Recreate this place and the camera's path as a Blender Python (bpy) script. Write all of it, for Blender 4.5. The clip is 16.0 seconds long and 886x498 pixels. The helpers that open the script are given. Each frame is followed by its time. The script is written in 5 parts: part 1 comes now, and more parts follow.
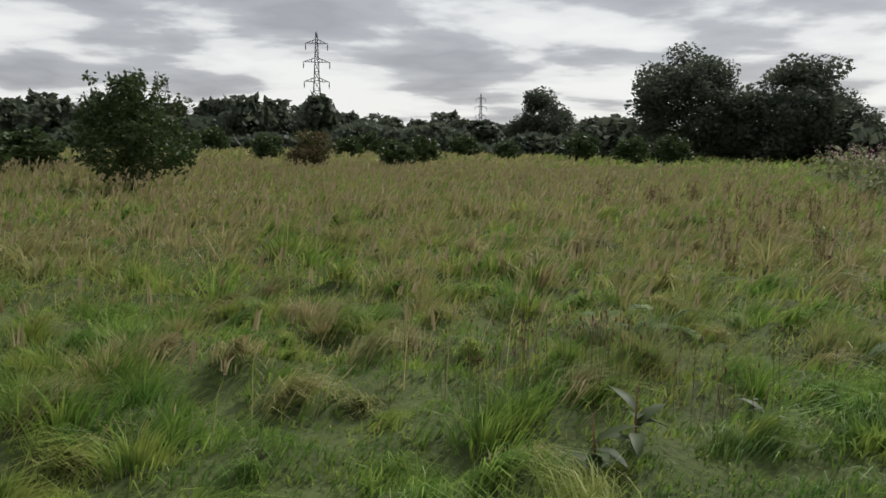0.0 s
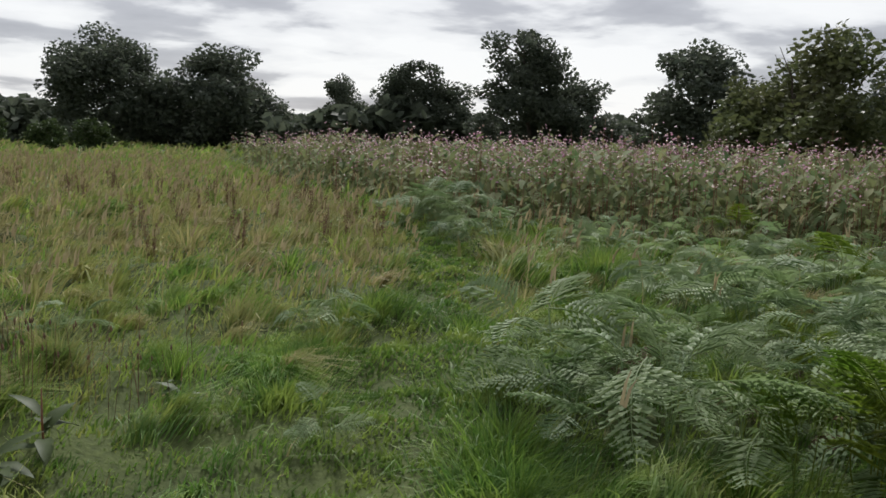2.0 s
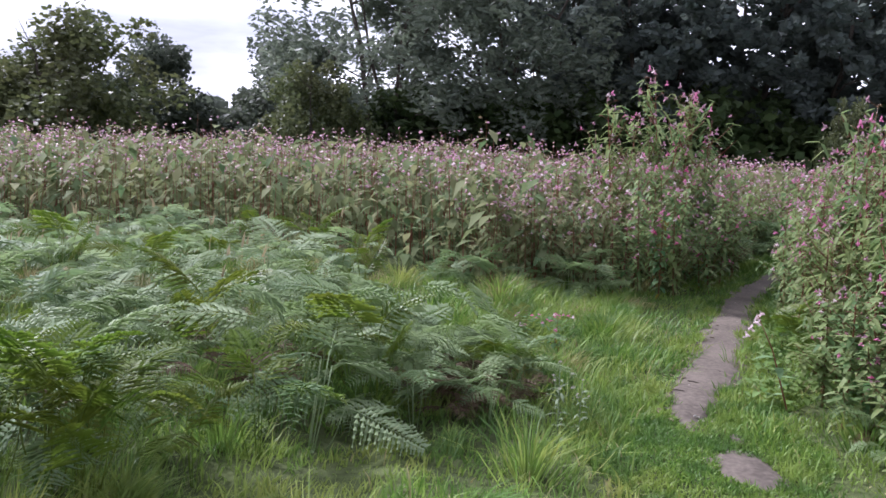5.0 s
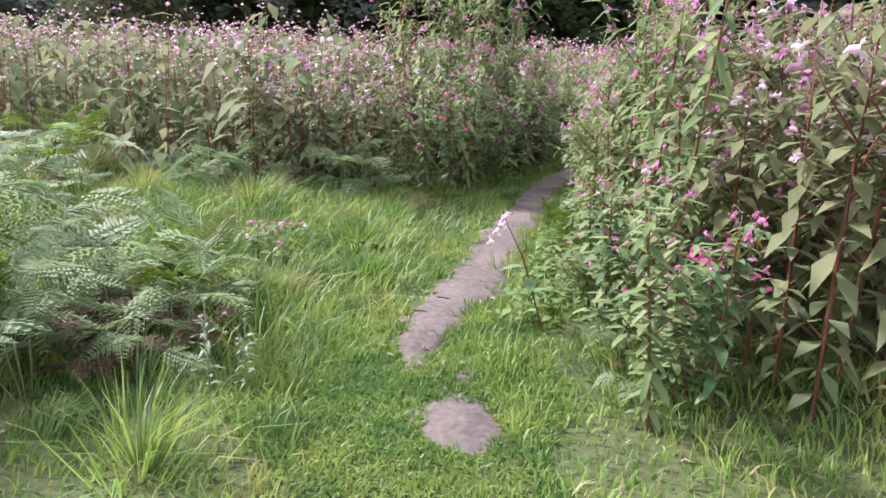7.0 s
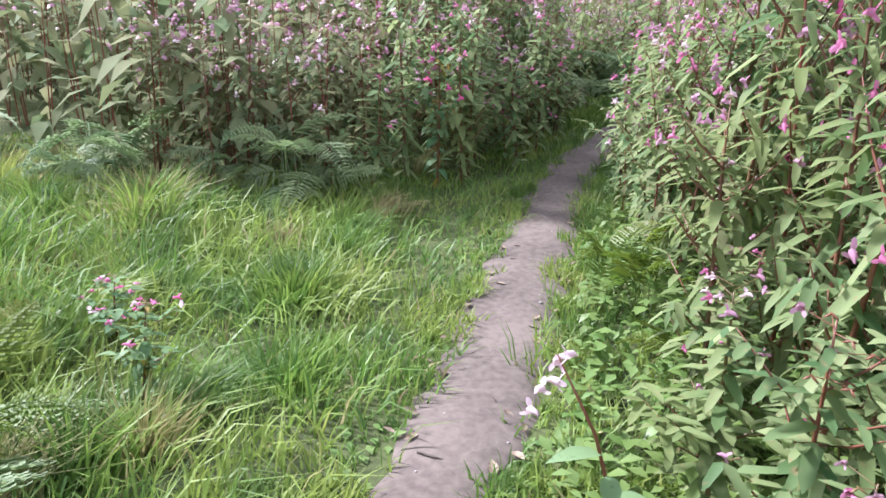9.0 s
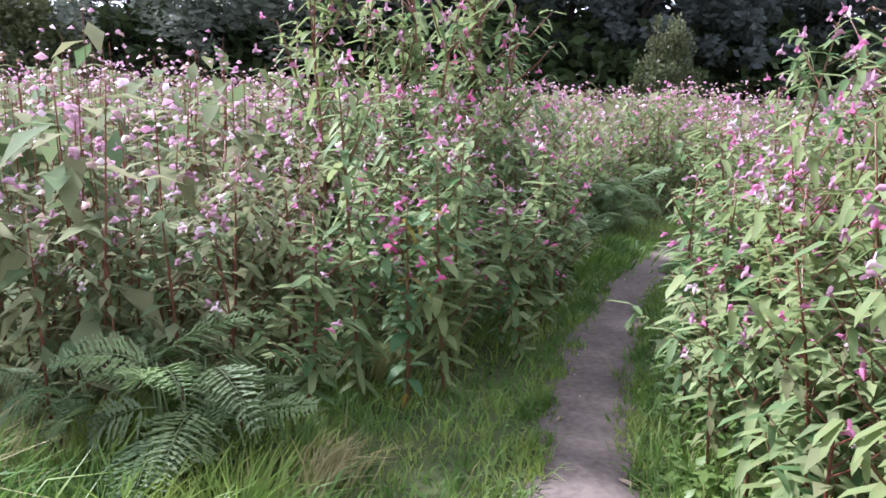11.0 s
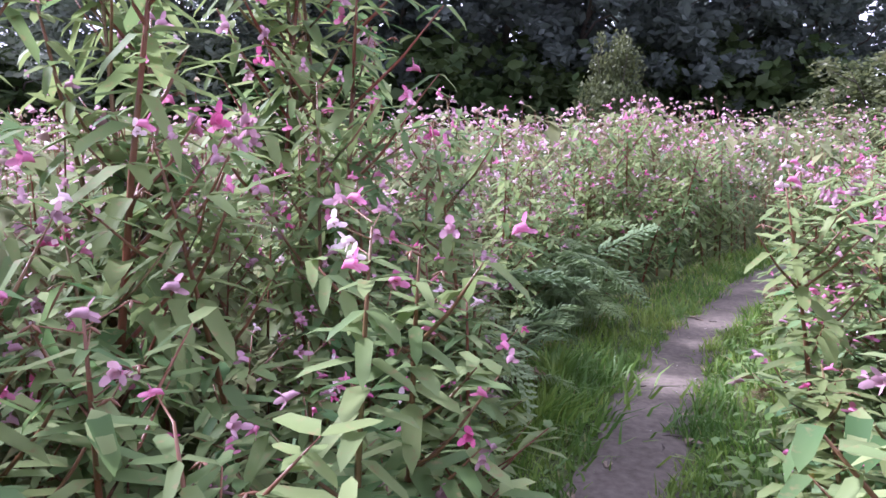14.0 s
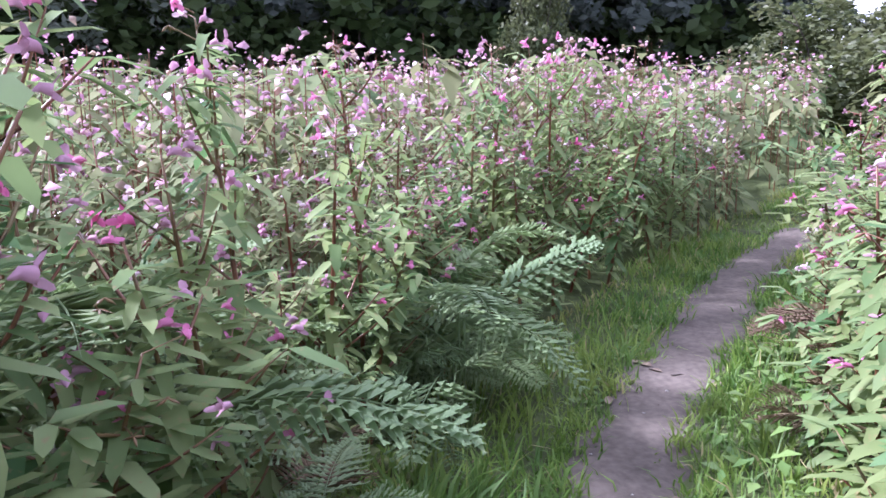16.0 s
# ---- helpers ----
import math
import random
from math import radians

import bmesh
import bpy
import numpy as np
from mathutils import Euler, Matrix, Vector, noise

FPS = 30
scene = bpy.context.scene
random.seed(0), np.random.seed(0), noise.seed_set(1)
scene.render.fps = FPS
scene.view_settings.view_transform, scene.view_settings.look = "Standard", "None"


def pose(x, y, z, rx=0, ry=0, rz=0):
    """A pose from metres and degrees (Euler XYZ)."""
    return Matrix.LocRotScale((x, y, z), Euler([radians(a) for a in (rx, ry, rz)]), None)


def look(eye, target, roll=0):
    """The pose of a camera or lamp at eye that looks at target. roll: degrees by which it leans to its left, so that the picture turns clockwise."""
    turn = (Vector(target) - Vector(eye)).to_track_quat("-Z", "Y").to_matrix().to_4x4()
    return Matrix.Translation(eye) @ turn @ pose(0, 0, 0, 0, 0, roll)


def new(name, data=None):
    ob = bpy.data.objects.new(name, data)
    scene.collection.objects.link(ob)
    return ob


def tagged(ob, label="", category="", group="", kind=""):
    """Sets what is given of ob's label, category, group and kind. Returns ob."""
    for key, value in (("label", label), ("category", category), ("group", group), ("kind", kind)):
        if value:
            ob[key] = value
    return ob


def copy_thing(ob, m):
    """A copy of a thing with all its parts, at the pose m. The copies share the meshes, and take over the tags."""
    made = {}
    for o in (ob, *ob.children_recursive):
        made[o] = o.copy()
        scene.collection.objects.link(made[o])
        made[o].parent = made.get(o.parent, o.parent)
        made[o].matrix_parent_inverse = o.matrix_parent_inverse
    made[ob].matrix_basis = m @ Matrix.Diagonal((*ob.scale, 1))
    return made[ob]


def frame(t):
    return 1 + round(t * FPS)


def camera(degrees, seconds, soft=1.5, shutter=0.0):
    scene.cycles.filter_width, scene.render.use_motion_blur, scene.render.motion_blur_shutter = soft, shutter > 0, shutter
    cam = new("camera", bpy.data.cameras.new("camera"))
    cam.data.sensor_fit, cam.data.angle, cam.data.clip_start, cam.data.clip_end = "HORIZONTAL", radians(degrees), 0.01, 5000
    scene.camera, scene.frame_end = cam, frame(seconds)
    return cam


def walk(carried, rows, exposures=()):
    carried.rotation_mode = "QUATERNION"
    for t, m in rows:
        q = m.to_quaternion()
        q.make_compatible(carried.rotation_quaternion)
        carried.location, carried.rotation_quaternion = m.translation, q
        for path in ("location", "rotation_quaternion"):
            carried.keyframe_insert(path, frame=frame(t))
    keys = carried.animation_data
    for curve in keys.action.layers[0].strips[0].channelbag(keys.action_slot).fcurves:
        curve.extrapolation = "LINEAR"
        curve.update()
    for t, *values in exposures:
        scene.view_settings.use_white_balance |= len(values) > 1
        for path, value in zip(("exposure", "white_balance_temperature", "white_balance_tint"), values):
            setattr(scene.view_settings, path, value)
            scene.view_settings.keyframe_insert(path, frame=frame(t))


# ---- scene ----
cam = camera(56.9, 16.0, soft=1.6)
PATH = [
    (0, (0.67, -0.479, 1.573), (0.654, 1.703, 1.284), 0.8),
    (0.5, (0.706, -0.483, 1.583), (1.035, 1.672, 1.289), 1.2),
    (1, (0.743, -0.516, 1.594), (1.474, 1.537, 1.295), 1.4),
    (1.5, (0.777, -0.526, 1.588), (1.883, 1.352, 1.293), 1.7),
    (2, (0.8, -0.556, 1.587), (2.148, 1.158, 1.293), 1.8),
    (2.5, (0.825, -0.608, 1.588), (2.397, 0.903, 1.296), 1.9),
    (3, (0.839, -0.652, 1.586), (2.629, 0.593, 1.297), 2.0),
    (3.5, (0.832, -0.711, 1.601), (2.786, 0.256, 1.311), 2.2),
    (4, (0.861, -0.82, 1.601), (2.932, -0.13, 1.317), 2.3),
    (4.5, (0.893, -0.925, 1.609), (3.039, -0.527, 1.329), 2.2),
    (5, (0.968, -1.02, 1.595), (3.146, -0.879, 1.318), 2.5),
    (5.2, (0.983, -1.06, 1.598), (3.165, -0.996, 1.321), 2.5),
    (7.3, (2.494, -2.058, 1.405), (4.607, -2.298, 0.838), 1.8),
    (7.5, (2.699, -2.088, 1.377), (4.807, -2.33, 0.795), 1.9),
    (8, (3.24, -2.186, 1.367), (5.334, -2.423, 0.739), 1.9),
    (8.5, (3.876, -2.229, 1.366), (5.951, -2.475, 0.678), 2.0),
    (9, (4.479, -2.191, 1.459), (6.544, -2.455, 0.747), 2.5),
    (9.5, (4.971, -2.191, 1.474), (7.038, -2.468, 0.772), 2.3),
    (10, (5.474, -2.152, 1.482), (7.555, -2.464, 0.84), 2.9),
    (12.3, (7.795, -2.913, 1.42), (9.953, -3.267, 1.187), -1.2),
    (12.5, (8.018, -2.958, 1.427), (10.175, -3.312, 1.181), -1.2),
    (13, (8.523, -3.124, 1.428), (10.674, -3.469, 1.122), -1.5),
    (13.5, (9.024, -3.281, 1.397), (11.172, -3.639, 1.082), -1.7),
    (14, (9.529, -3.537, 1.377), (11.652, -4.014, 1.049), -1.1),
    (14.5, (10.042, -3.816, 1.378), (12.147, -4.344, 1.022), -1.1),
    (15, (10.555, -4.028, 1.353), (12.637, -4.596, 0.927), -0.9),
    (15.5, (11.069, -4.297, 1.334), (13.13, -4.926, 0.89), -0.6),
    (16, (11.469, -4.465, 1.37), (13.514, -5.124, 0.899), -0.5),
]
walk(cam, [(t, look(eye, aim, roll)) for t, eye, aim, roll in PATH],
     exposures=[(0, 0.18, 6350, 10), (2, 0.28, 6250, 11), (3, 0.53, 6100, 14), (4, 0.85, 5900, 19), (5, 1.28, 5600, 26),
                (7.5, 1.98, 5750, 31), (10, 2.03, 5450, 25), (12.5, 2.06, 5450, 39), (16, 2.25, 5200, 36)])

# ---- sky and sun ----
SUN_AZ, SUN_EL = radians(37), radians(42)
sky_world = bpy.data.worlds.new("sky")
scene.world = sky_world
sky_world.use_nodes = True
wt = sky_world.node_tree
wt.nodes.clear()


def wnode(kind, **kw):
    n = wt.nodes.new(kind)
    for k, v in kw.items():
        n.inputs[k].default_value = v
    return n


w_out = wt.nodes.new("ShaderNodeOutputWorld")
w_sky = wt.nodes.new("ShaderNodeTexSky")
w_sky.sky_type, w_sky.sun_disc = "NISHITA", False
w_sky.sun_elevation, w_sky.sun_rotation = SUN_EL, SUN_AZ
w_bg = wnode("ShaderNodeBackground", Strength=0.05)
wt.links.new(w_sky.outputs[0], w_bg.inputs[0])
w_tc = wt.nodes.new("ShaderNodeTexCoord")
w_sep = wt.nodes.new("ShaderNodeSeparateXYZ")
wt.links.new(w_tc.outputs["Generated"], w_sep.inputs[0])
w_up = wt.nodes.new("ShaderNodeMath")
w_up.operation, w_up.inputs[1].default_value = "MAXIMUM", 0.0
wt.links.new(w_sep.outputs[2], w_up.inputs[0])
w_lift = wt.nodes.new("ShaderNodeMath")
w_lift.operation, w_lift.inputs[1].default_value = "ADD", 0.13
wt.links.new(w_up.outputs[0], w_lift.inputs[0])
w_flat = wt.nodes.new("ShaderNodeVectorMath")
w_flat.operation = "DIVIDE"
wt.links.new(w_tc.outputs["Generated"], w_flat.inputs[0])
w_div = wt.nodes.new("ShaderNodeCombineXYZ")
w_div.inputs[2].default_value = 1.0
wt.links.new(w_lift.outputs[0], w_div.inputs[0])
wt.links.new(w_lift.outputs[0], w_div.inputs[1])
wt.links.new(w_div.outputs[0], w_flat.inputs[1])
w_map = wt.nodes.new("ShaderNodeMapping")
w_map.inputs["Location"].default_value = (2.3, 0.6, 0.4)
w_map.inputs["Scale"].default_value = (1.0, 1.0, 0.3)
wt.links.new(w_flat.outputs[0], w_map.inputs[0])
w_noise = wnode("ShaderNodeTexNoise", Scale=0.95, Detail=7.0, Roughness=0.5, Distortion=0.15)
wt.links.new(w_map.outputs[0], w_noise.inputs[0])
w_thick = wt.nodes.new("ShaderNodeMath")
w_thick.operation, w_thick.inputs[1].default_value = "MULTIPLY_ADD", 0.75
wt.links.new(w_up.outputs[0], w_thick.inputs[0])
wt.links.new(w_noise.outputs[0], w_thick.inputs[2])
w_ramp = wt.nodes.new("ShaderNodeValToRGB")
w_ramp.color_ramp.elements[0].position, w_ramp.color_ramp.elements[0].color = 0.48, (0.86, 0.85, 0.82, 1)
w_ramp.color_ramp.elements[1].position, w_ramp.color_ramp.elements[1].color = 1.0, (0.52, 0.52, 0.54, 1)
w_mid = w_ramp.color_ramp.elements.new(0.55)
w_mid.color = (0.76, 0.755, 0.74, 1)
w_edge = w_ramp.color_ramp.elements.new(0.6)
w_edge.color = (0.46, 0.46, 0.475, 1)
w_core = w_ramp.color_ramp.elements.new(0.7)
w_core.color = (0.35, 0.35, 0.37, 1)
wt.links.new(w_thick.outputs[0], w_ramp.inputs[0])
w_cloud = wnode("ShaderNodeBackground", Strength=1.0)
wt.links.new(w_ramp.outputs[0], w_cloud.inputs[0])
w_mix = wnode("ShaderNodeMixShader", Fac=0.85)
wt.links.new(w_bg.outputs[0], w_mix.inputs[1])
wt.links.new(w_cloud.outputs[0], w_mix.inputs[2])
wt.links.new(w_mix.outputs[0], w_out.inputs[0])

sun = new("sun", bpy.data.lights.new("sun", "SUN"))
sun.data.energy, sun.data.angle, sun.data.color = 3.0, radians(8), (1.0, 0.96, 0.89)
sun.matrix_world = look((30 * math.sin(SUN_AZ), 30 * math.cos(SUN_AZ), 30), (30 * math.sin(SUN_AZ) - math.sin(SUN_AZ) * math.cos(SUN_EL), 30 * math.cos(SUN_AZ) - math.cos(SUN_AZ) * math.cos(SUN_EL), 30 - math.sin(SUN_EL)))

# ---- materials ----


def leafy(name, low, high, rough=0.5, through_light=0.35, by="island", patch=None, patch_scale=0.6, spec=0.4, wear=None, clump=None):
    """A leaf surface: two tones varied piece by piece, blotches, and light that passes through."""
    m = bpy.data.materials.new(name)
    m.use_nodes = True
    t = m.node_tree
    t.nodes.clear()
    out = t.nodes.new("ShaderNodeOutputMaterial")
    pr = t.nodes.new("ShaderNodeBsdfPrincipled")
    tr = t.nodes.new("ShaderNodeBsdfTranslucent")
    mix = t.nodes.new("ShaderNodeMixShader")
    mix.inputs[0].default_value = through_light
    if by == "object":
        src = t.nodes.new("ShaderNodeObjectInfo").outputs["Random"]
    else:
        src = t.nodes.new("ShaderNodeNewGeometry").outputs["Random Per Island"]
    c1 = t.nodes.new("ShaderNodeMix")
    c1.data_type = "RGBA"
    c1.inputs[6].default_value, c1.inputs[7].default_value = (*low, 1), (*high, 1)
    t.links.new(src, c1.inputs[0])
    geo = t.nodes.new("ShaderNodeNewGeometry")
    n1 = t.nodes.new("ShaderNodeTexNoise")
    n1.inputs["Scale"].default_value = patch_scale
    n1.inputs["Detail"].default_value = 4
    t.links.new(geo.outputs["Position"], n1.inputs["Vector"])
    r1 = t.nodes.new("ShaderNodeMapRange")
    r1.inputs[1].default_value, r1.inputs[2].default_value = 0.42, 0.62
    t.links.new(n1.outputs[0], r1.inputs[0])
    c2 = t.nodes.new("ShaderNodeMix")
    c2.data_type = "RGBA"
    t.links.new(r1.outputs[0], c2.inputs[0])
    t.links.new(c1.outputs[2], c2.inputs[6])
    c2.inputs[7].default_value = (*(patch or tuple(0.5 * (a + b) for a, b in zip(low, high))), 1)
    col = c2.outputs[2]
    n2 = t.nodes.new("ShaderNodeTexNoise")
    n2.inputs["Scale"].default_value = 45
    n2.inputs["Detail"].default_value = 3
    t.links.new(geo.outputs["Position"], n2.inputs["Vector"])
    r2 = t.nodes.new("ShaderNodeMapRange")
    r2.inputs[1].default_value, r2.inputs[2].default_value = 0.6, 0.75
    r2.inputs[4].default_value = 0.6
    t.links.new(n2.outputs[0], r2.inputs[0])
    c3 = t.nodes.new("ShaderNodeMix")
    c3.data_type = "RGBA"
    t.links.new(r2.outputs[0], c3.inputs[0])
    t.links.new(col, c3.inputs[6])
    c3.inputs[7].default_value = (*(wear or tuple(0.7 * a for a in low)), 1)
    col = c3.outputs[2]
    if clump:
        n3 = t.nodes.new("ShaderNodeTexNoise")
        n3.inputs["Scale"].default_value, n3.inputs["Detail"].default_value = 3.2, 2
        t.links.new(geo.outputs["Position"], n3.inputs["Vector"])
        r3 = t.nodes.new("ShaderNodeMapRange")
        r3.inputs[1].default_value, r3.inputs[2].default_value, r3.inputs[4].default_value = 0.45, 0.6, 0.75
        t.links.new(n3.outputs[0], r3.inputs[0])
        c4 = t.nodes.new("ShaderNodeMix")
        c4.data_type = "RGBA"
        t.links.new(r3.outputs[0], c4.inputs[0])
        t.links.new(col, c4.inputs[6])
        c4.inputs[7].default_value = (*clump, 1)
        col = c4.outputs[2]
    t.links.new(col, pr.inputs["Base Color"])
    pr.inputs["Roughness"].default_value = rough
    pr.inputs["Specular IOR Level"].default_value = spec
    t.links.new(col, tr.inputs["Color"])
    t.links.new(pr.outputs[0], mix.inputs[1])
    t.links.new(tr.outputs[0], mix.inputs[2])
    t.links.new(mix.outputs[0], out.inputs[0])
    return m


def solid(name, low, high, rough=0.8, scale=6.0, fine=60.0, bump=0.3, metal=0.0):
    """A solid surface: two tones at two scales, with fine relief."""
    m = bpy.data.materials.new(name)
    m.use_nodes = True
    t = m.node_tree
    pr = t.nodes["Principled BSDF"]
    geo = t.nodes.new("ShaderNodeNewGeometry")
    n1, n2 = t.nodes.new("ShaderNodeTexNoise"), t.nodes.new("ShaderNodeTexNoise")
    n1.inputs["Scale"].default_value, n1.inputs["Detail"].default_value = scale, 6
    n2.inputs["Scale"].default_value, n2.inputs["Detail"].default_value = fine, 4
    for n in (n1, n2):
        t.links.new(geo.outputs["Position"], n.inputs["Vector"])
    add = t.nodes.new("ShaderNodeMath")
    add.operation = "ADD"
    t.links.new(n1.outputs[0], add.inputs[0])
    t.links.new(n2.outputs[0], add.inputs[1])
    r = t.nodes.new("ShaderNodeMapRange")
    r.inputs[1].default_value, r.inputs[2].default_value = 0.75, 1.25
    t.links.new(add.outputs[0], r.inputs[0])
    c = t.nodes.new("ShaderNodeMix")
    c.data_type = "RGBA"
    c.inputs[6].default_value, c.inputs[7].default_value = (*low, 1), (*high, 1)
    t.links.new(r.outputs[0], c.inputs[0])
    t.links.new(c.outputs[2], pr.inputs["Base Color"])
    pr.inputs["Roughness"].default_value = rough
    pr.inputs["Metallic"].default_value = metal
    pr.inputs["Specular IOR Level"].default_value = 0.15 if rough > 0.8 else 0.5
    b = t.nodes.new("ShaderNodeBump")
    b.inputs["Strength"].default_value = bump
    b.inputs["Distance"].default_value = 0.02
    t.links.new(add.outputs[0], b.inputs["Height"])
    t.links.new(b.outputs[0], pr.inputs["Normal"])
    return m


GRASS = leafy("grass_green", (0.105, 0.22, 0.028), (0.34, 0.47, 0.1), 0.55, 0.42, patch=(0.34, 0.37, 0.09), patch_scale=0.85, spec=0.2, wear=(0.32, 0.27, 0.13), clump=(0.09, 0.2, 0.035))
LUSH = leafy("grass_lush", (0.085, 0.185, 0.028), (0.23, 0.35, 0.06), 0.5, 0.42, patch=(0.25, 0.33, 0.065), patch_scale=1.2, spec=0.3, clump=(0.075, 0.165, 0.032))
STRAW = leafy("grass_straw", (0.23, 0.2, 0.085), (0.56, 0.46, 0.25), 0.6, 0.35, patch=(0.33, 0.33, 0.11), patch_scale=0.45, spec=0.2, clump=(0.24, 0.27, 0.09))
SEED = leafy("grass_seed", (0.3, 0.24, 0.13), (0.43, 0.36, 0.21), 0.7, 0.3)
FERN = leafy("bracken_green", (0.15, 0.24, 0.1), (0.32, 0.4, 0.21), 0.58, 0.45, by="object", patch=(0.25, 0.34, 0.14), patch_scale=1.5, spec=0.35, wear=(0.3, 0.3, 0.12))
FERN_LIME = leafy("bracken_lime", (0.1, 0.19, 0.02), (0.17, 0.25, 0.03), 0.45, 0.45, by="object", patch=(0.16, 0.2, 0.025), patch_scale=2.0)
FERN_BROWN = leafy("bracken_brown", (0.11, 0.07, 0.04), (0.2, 0.135, 0.075), 0.7, 0.25, by="object", patch=(0.14, 0.11, 0.05), patch_scale=2.0)
BALSAM = leafy("balsam_leaf", (0.085, 0.185, 0.07), (0.26, 0.38, 0.17), 0.55, 0.45, by="object", patch=(0.16, 0.27, 0.1), patch_scale=3.0, spec=0.25)
BALSAM_MANY = leafy("balsam_leaf_many", (0.075, 0.165, 0.055), (0.33, 0.4, 0.17), 0.6, 0.46, patch=(0.22, 0.28, 0.1), patch_scale=1.3, spec=0.2, wear=(0.36, 0.24, 0.13))
YELLOWED = leafy("balsam_leaf_yellow", (0.24, 0.24, 0.03), (0.36, 0.27, 0.04), 0.5, 0.4, by="object", patch=(0.25, 0.2, 0.05), patch_scale=6.0)
STEM = leafy("balsam_stem", (0.2, 0.055, 0.035), (0.16, 0.14, 0.05), 0.4, 0.1, by="object", patch=(0.2, 0.09, 0.05), patch_scale=3.0)
POD = leafy("balsam_pod", (0.3, 0.18, 0.13), (0.27, 0.24, 0.13), 0.5, 0.2, patch=(0.34, 0.21, 0.18), patch_scale=2.0)
PINK = leafy("petal_pink", (0.6, 0.13, 0.33), (0.72, 0.34, 0.49), 0.6, 0.4, patch=(0.64, 0.22, 0.38), patch_scale=2.0, spec=0.2, wear=(0.5, 0.28, 0.3))
PALE = leafy("petal_pale", (0.7, 0.52, 0.56), (0.8, 0.7, 0.7), 0.6, 0.4, patch=(0.75, 0.58, 0.62), patch_scale=2.0, spec=0.2)
MAGENTA = leafy("petal_magenta", (0.64, 0.1, 0.3), (0.76, 0.22, 0.42), 0.6, 0.4, patch=(0.68, 0.14, 0.34), patch_scale=2.0, spec=0.2)
WEED = leafy("weed_leaf", (0.1, 0.2, 0.04), (0.2, 0.3, 0.08), 0.45, 0.35, patch=(0.16, 0.24, 0.06), patch_scale=1.5)
THISTLE = leafy("thistle_leaf", (0.13, 0.19, 0.09), (0.22, 0.27, 0.15), 0.6, 0.25)
FLUFF = leafy("thistle_down", (0.36, 0.34, 0.28), (0.48, 0.45, 0.38), 0.9, 0.3)
STAND_LEAF = leafy("balsam_leaf_stand", (0.11, 0.18, 0.075), (0.28, 0.285, 0.14), 0.7, 0.4, patch=(0.21, 0.23, 0.1), patch_scale=0.4, spec=0.1, wear=(0.27, 0.2, 0.12))
STAND_PINK = leafy("petal_stand_pink", (0.44, 0.2, 0.3), (0.6, 0.38, 0.45), 0.7, 0.35, patch=(0.45, 0.28, 0.33), patch_scale=1.0, spec=0.1)
DARK_LEAF = leafy("oak_leaf", (0.07, 0.09, 0.066), (0.115, 0.132, 0.09), 0.55, 0.45, patch=(0.084, 0.1, 0.066), patch_scale=0.25, spec=0.2)
SHRUB_LEAF = leafy("shrub_leaf", (0.04, 0.07, 0.022), (0.075, 0.11, 0.035), 0.55, 0.25, patch=(0.06, 0.085, 0.03), patch_scale=1.0, spec=0.2)
MID_LEAF = leafy("hawthorn_leaf", (0.075, 0.1, 0.04), (0.13, 0.15, 0.055), 0.5, 0.38, patch=(0.11, 0.12, 0.05), patch_scale=0.4, spec=0.3)
WILLOW_LEAF = leafy("willow_leaf", (0.145, 0.18, 0.13), (0.225, 0.255, 0.185), 0.5, 0.48, patch=(0.14, 0.17, 0.115), patch_scale=0.5, spec=0.3)
WOOD_LEAF = leafy("wood_leaf", (0.1, 0.13, 0.112), (0.155, 0.18, 0.15), 0.5, 0.55, patch=(0.125, 0.15, 0.127), patch_scale=0.3, spec=0.25)
BROWN_LEAF = leafy("bush_brown_leaf", (0.11, 0.075, 0.03), (0.17, 0.12, 0.05), 0.6, 0.25, patch=(0.1, 0.1, 0.035), patch_scale=0.8)
BARK = solid("bark", (0.05, 0.042, 0.034), (0.12, 0.1, 0.08), 0.9, 5, 40, 0.6)
SOIL = solid("mossy_field_soil", (0.05, 0.064, 0.024), (0.095, 0.12, 0.04), 0.95, 1.3, 22, 0.8)
DIRT = solid("trodden_dirt", (0.088, 0.074, 0.06), (0.16, 0.134, 0.108), 0.95, 2.6, 28, 0.25)
STONE = solid("pebble", (0.25, 0.23, 0.2), (0.45, 0.42, 0.38), 0.8, 20, 90, 0.3)
DEADLEAF = solid("dead_leaf", (0.12, 0.08, 0.05), (0.28, 0.22, 0.14), 0.7, 12, 60, 0.2)
STEEL = solid("galvanised_steel", (0.1, 0.105, 0.11), (0.17, 0.175, 0.18), 0.55, 0.4, 6, 0.1, 0.7)
PORCELAIN = solid("insulator", (0.1, 0.06, 0.04), (0.16, 0.1, 0.08), 0.3, 4, 20, 0.0)
RENDERED = solid("white_wall", (0.6, 0.6, 0.58), (0.75, 0.74, 0.72), 0.9, 0.5, 6, 0.1)
BRICK = solid("red_brick", (0.26, 0.11, 0.07), (0.36, 0.17, 0.11), 0.9, 0.5, 12, 0.2)
TILE = solid("roof_tile", (0.16, 0.09, 0.07), (0.26, 0.15, 0.11), 0.85, 0.5, 8, 0.2)
PANE = solid("window_glass", (0.03, 0.035, 0.04), (0.05, 0.055, 0.06), 0.1, 1, 4, 0.0)

# ---- mesh helpers ----


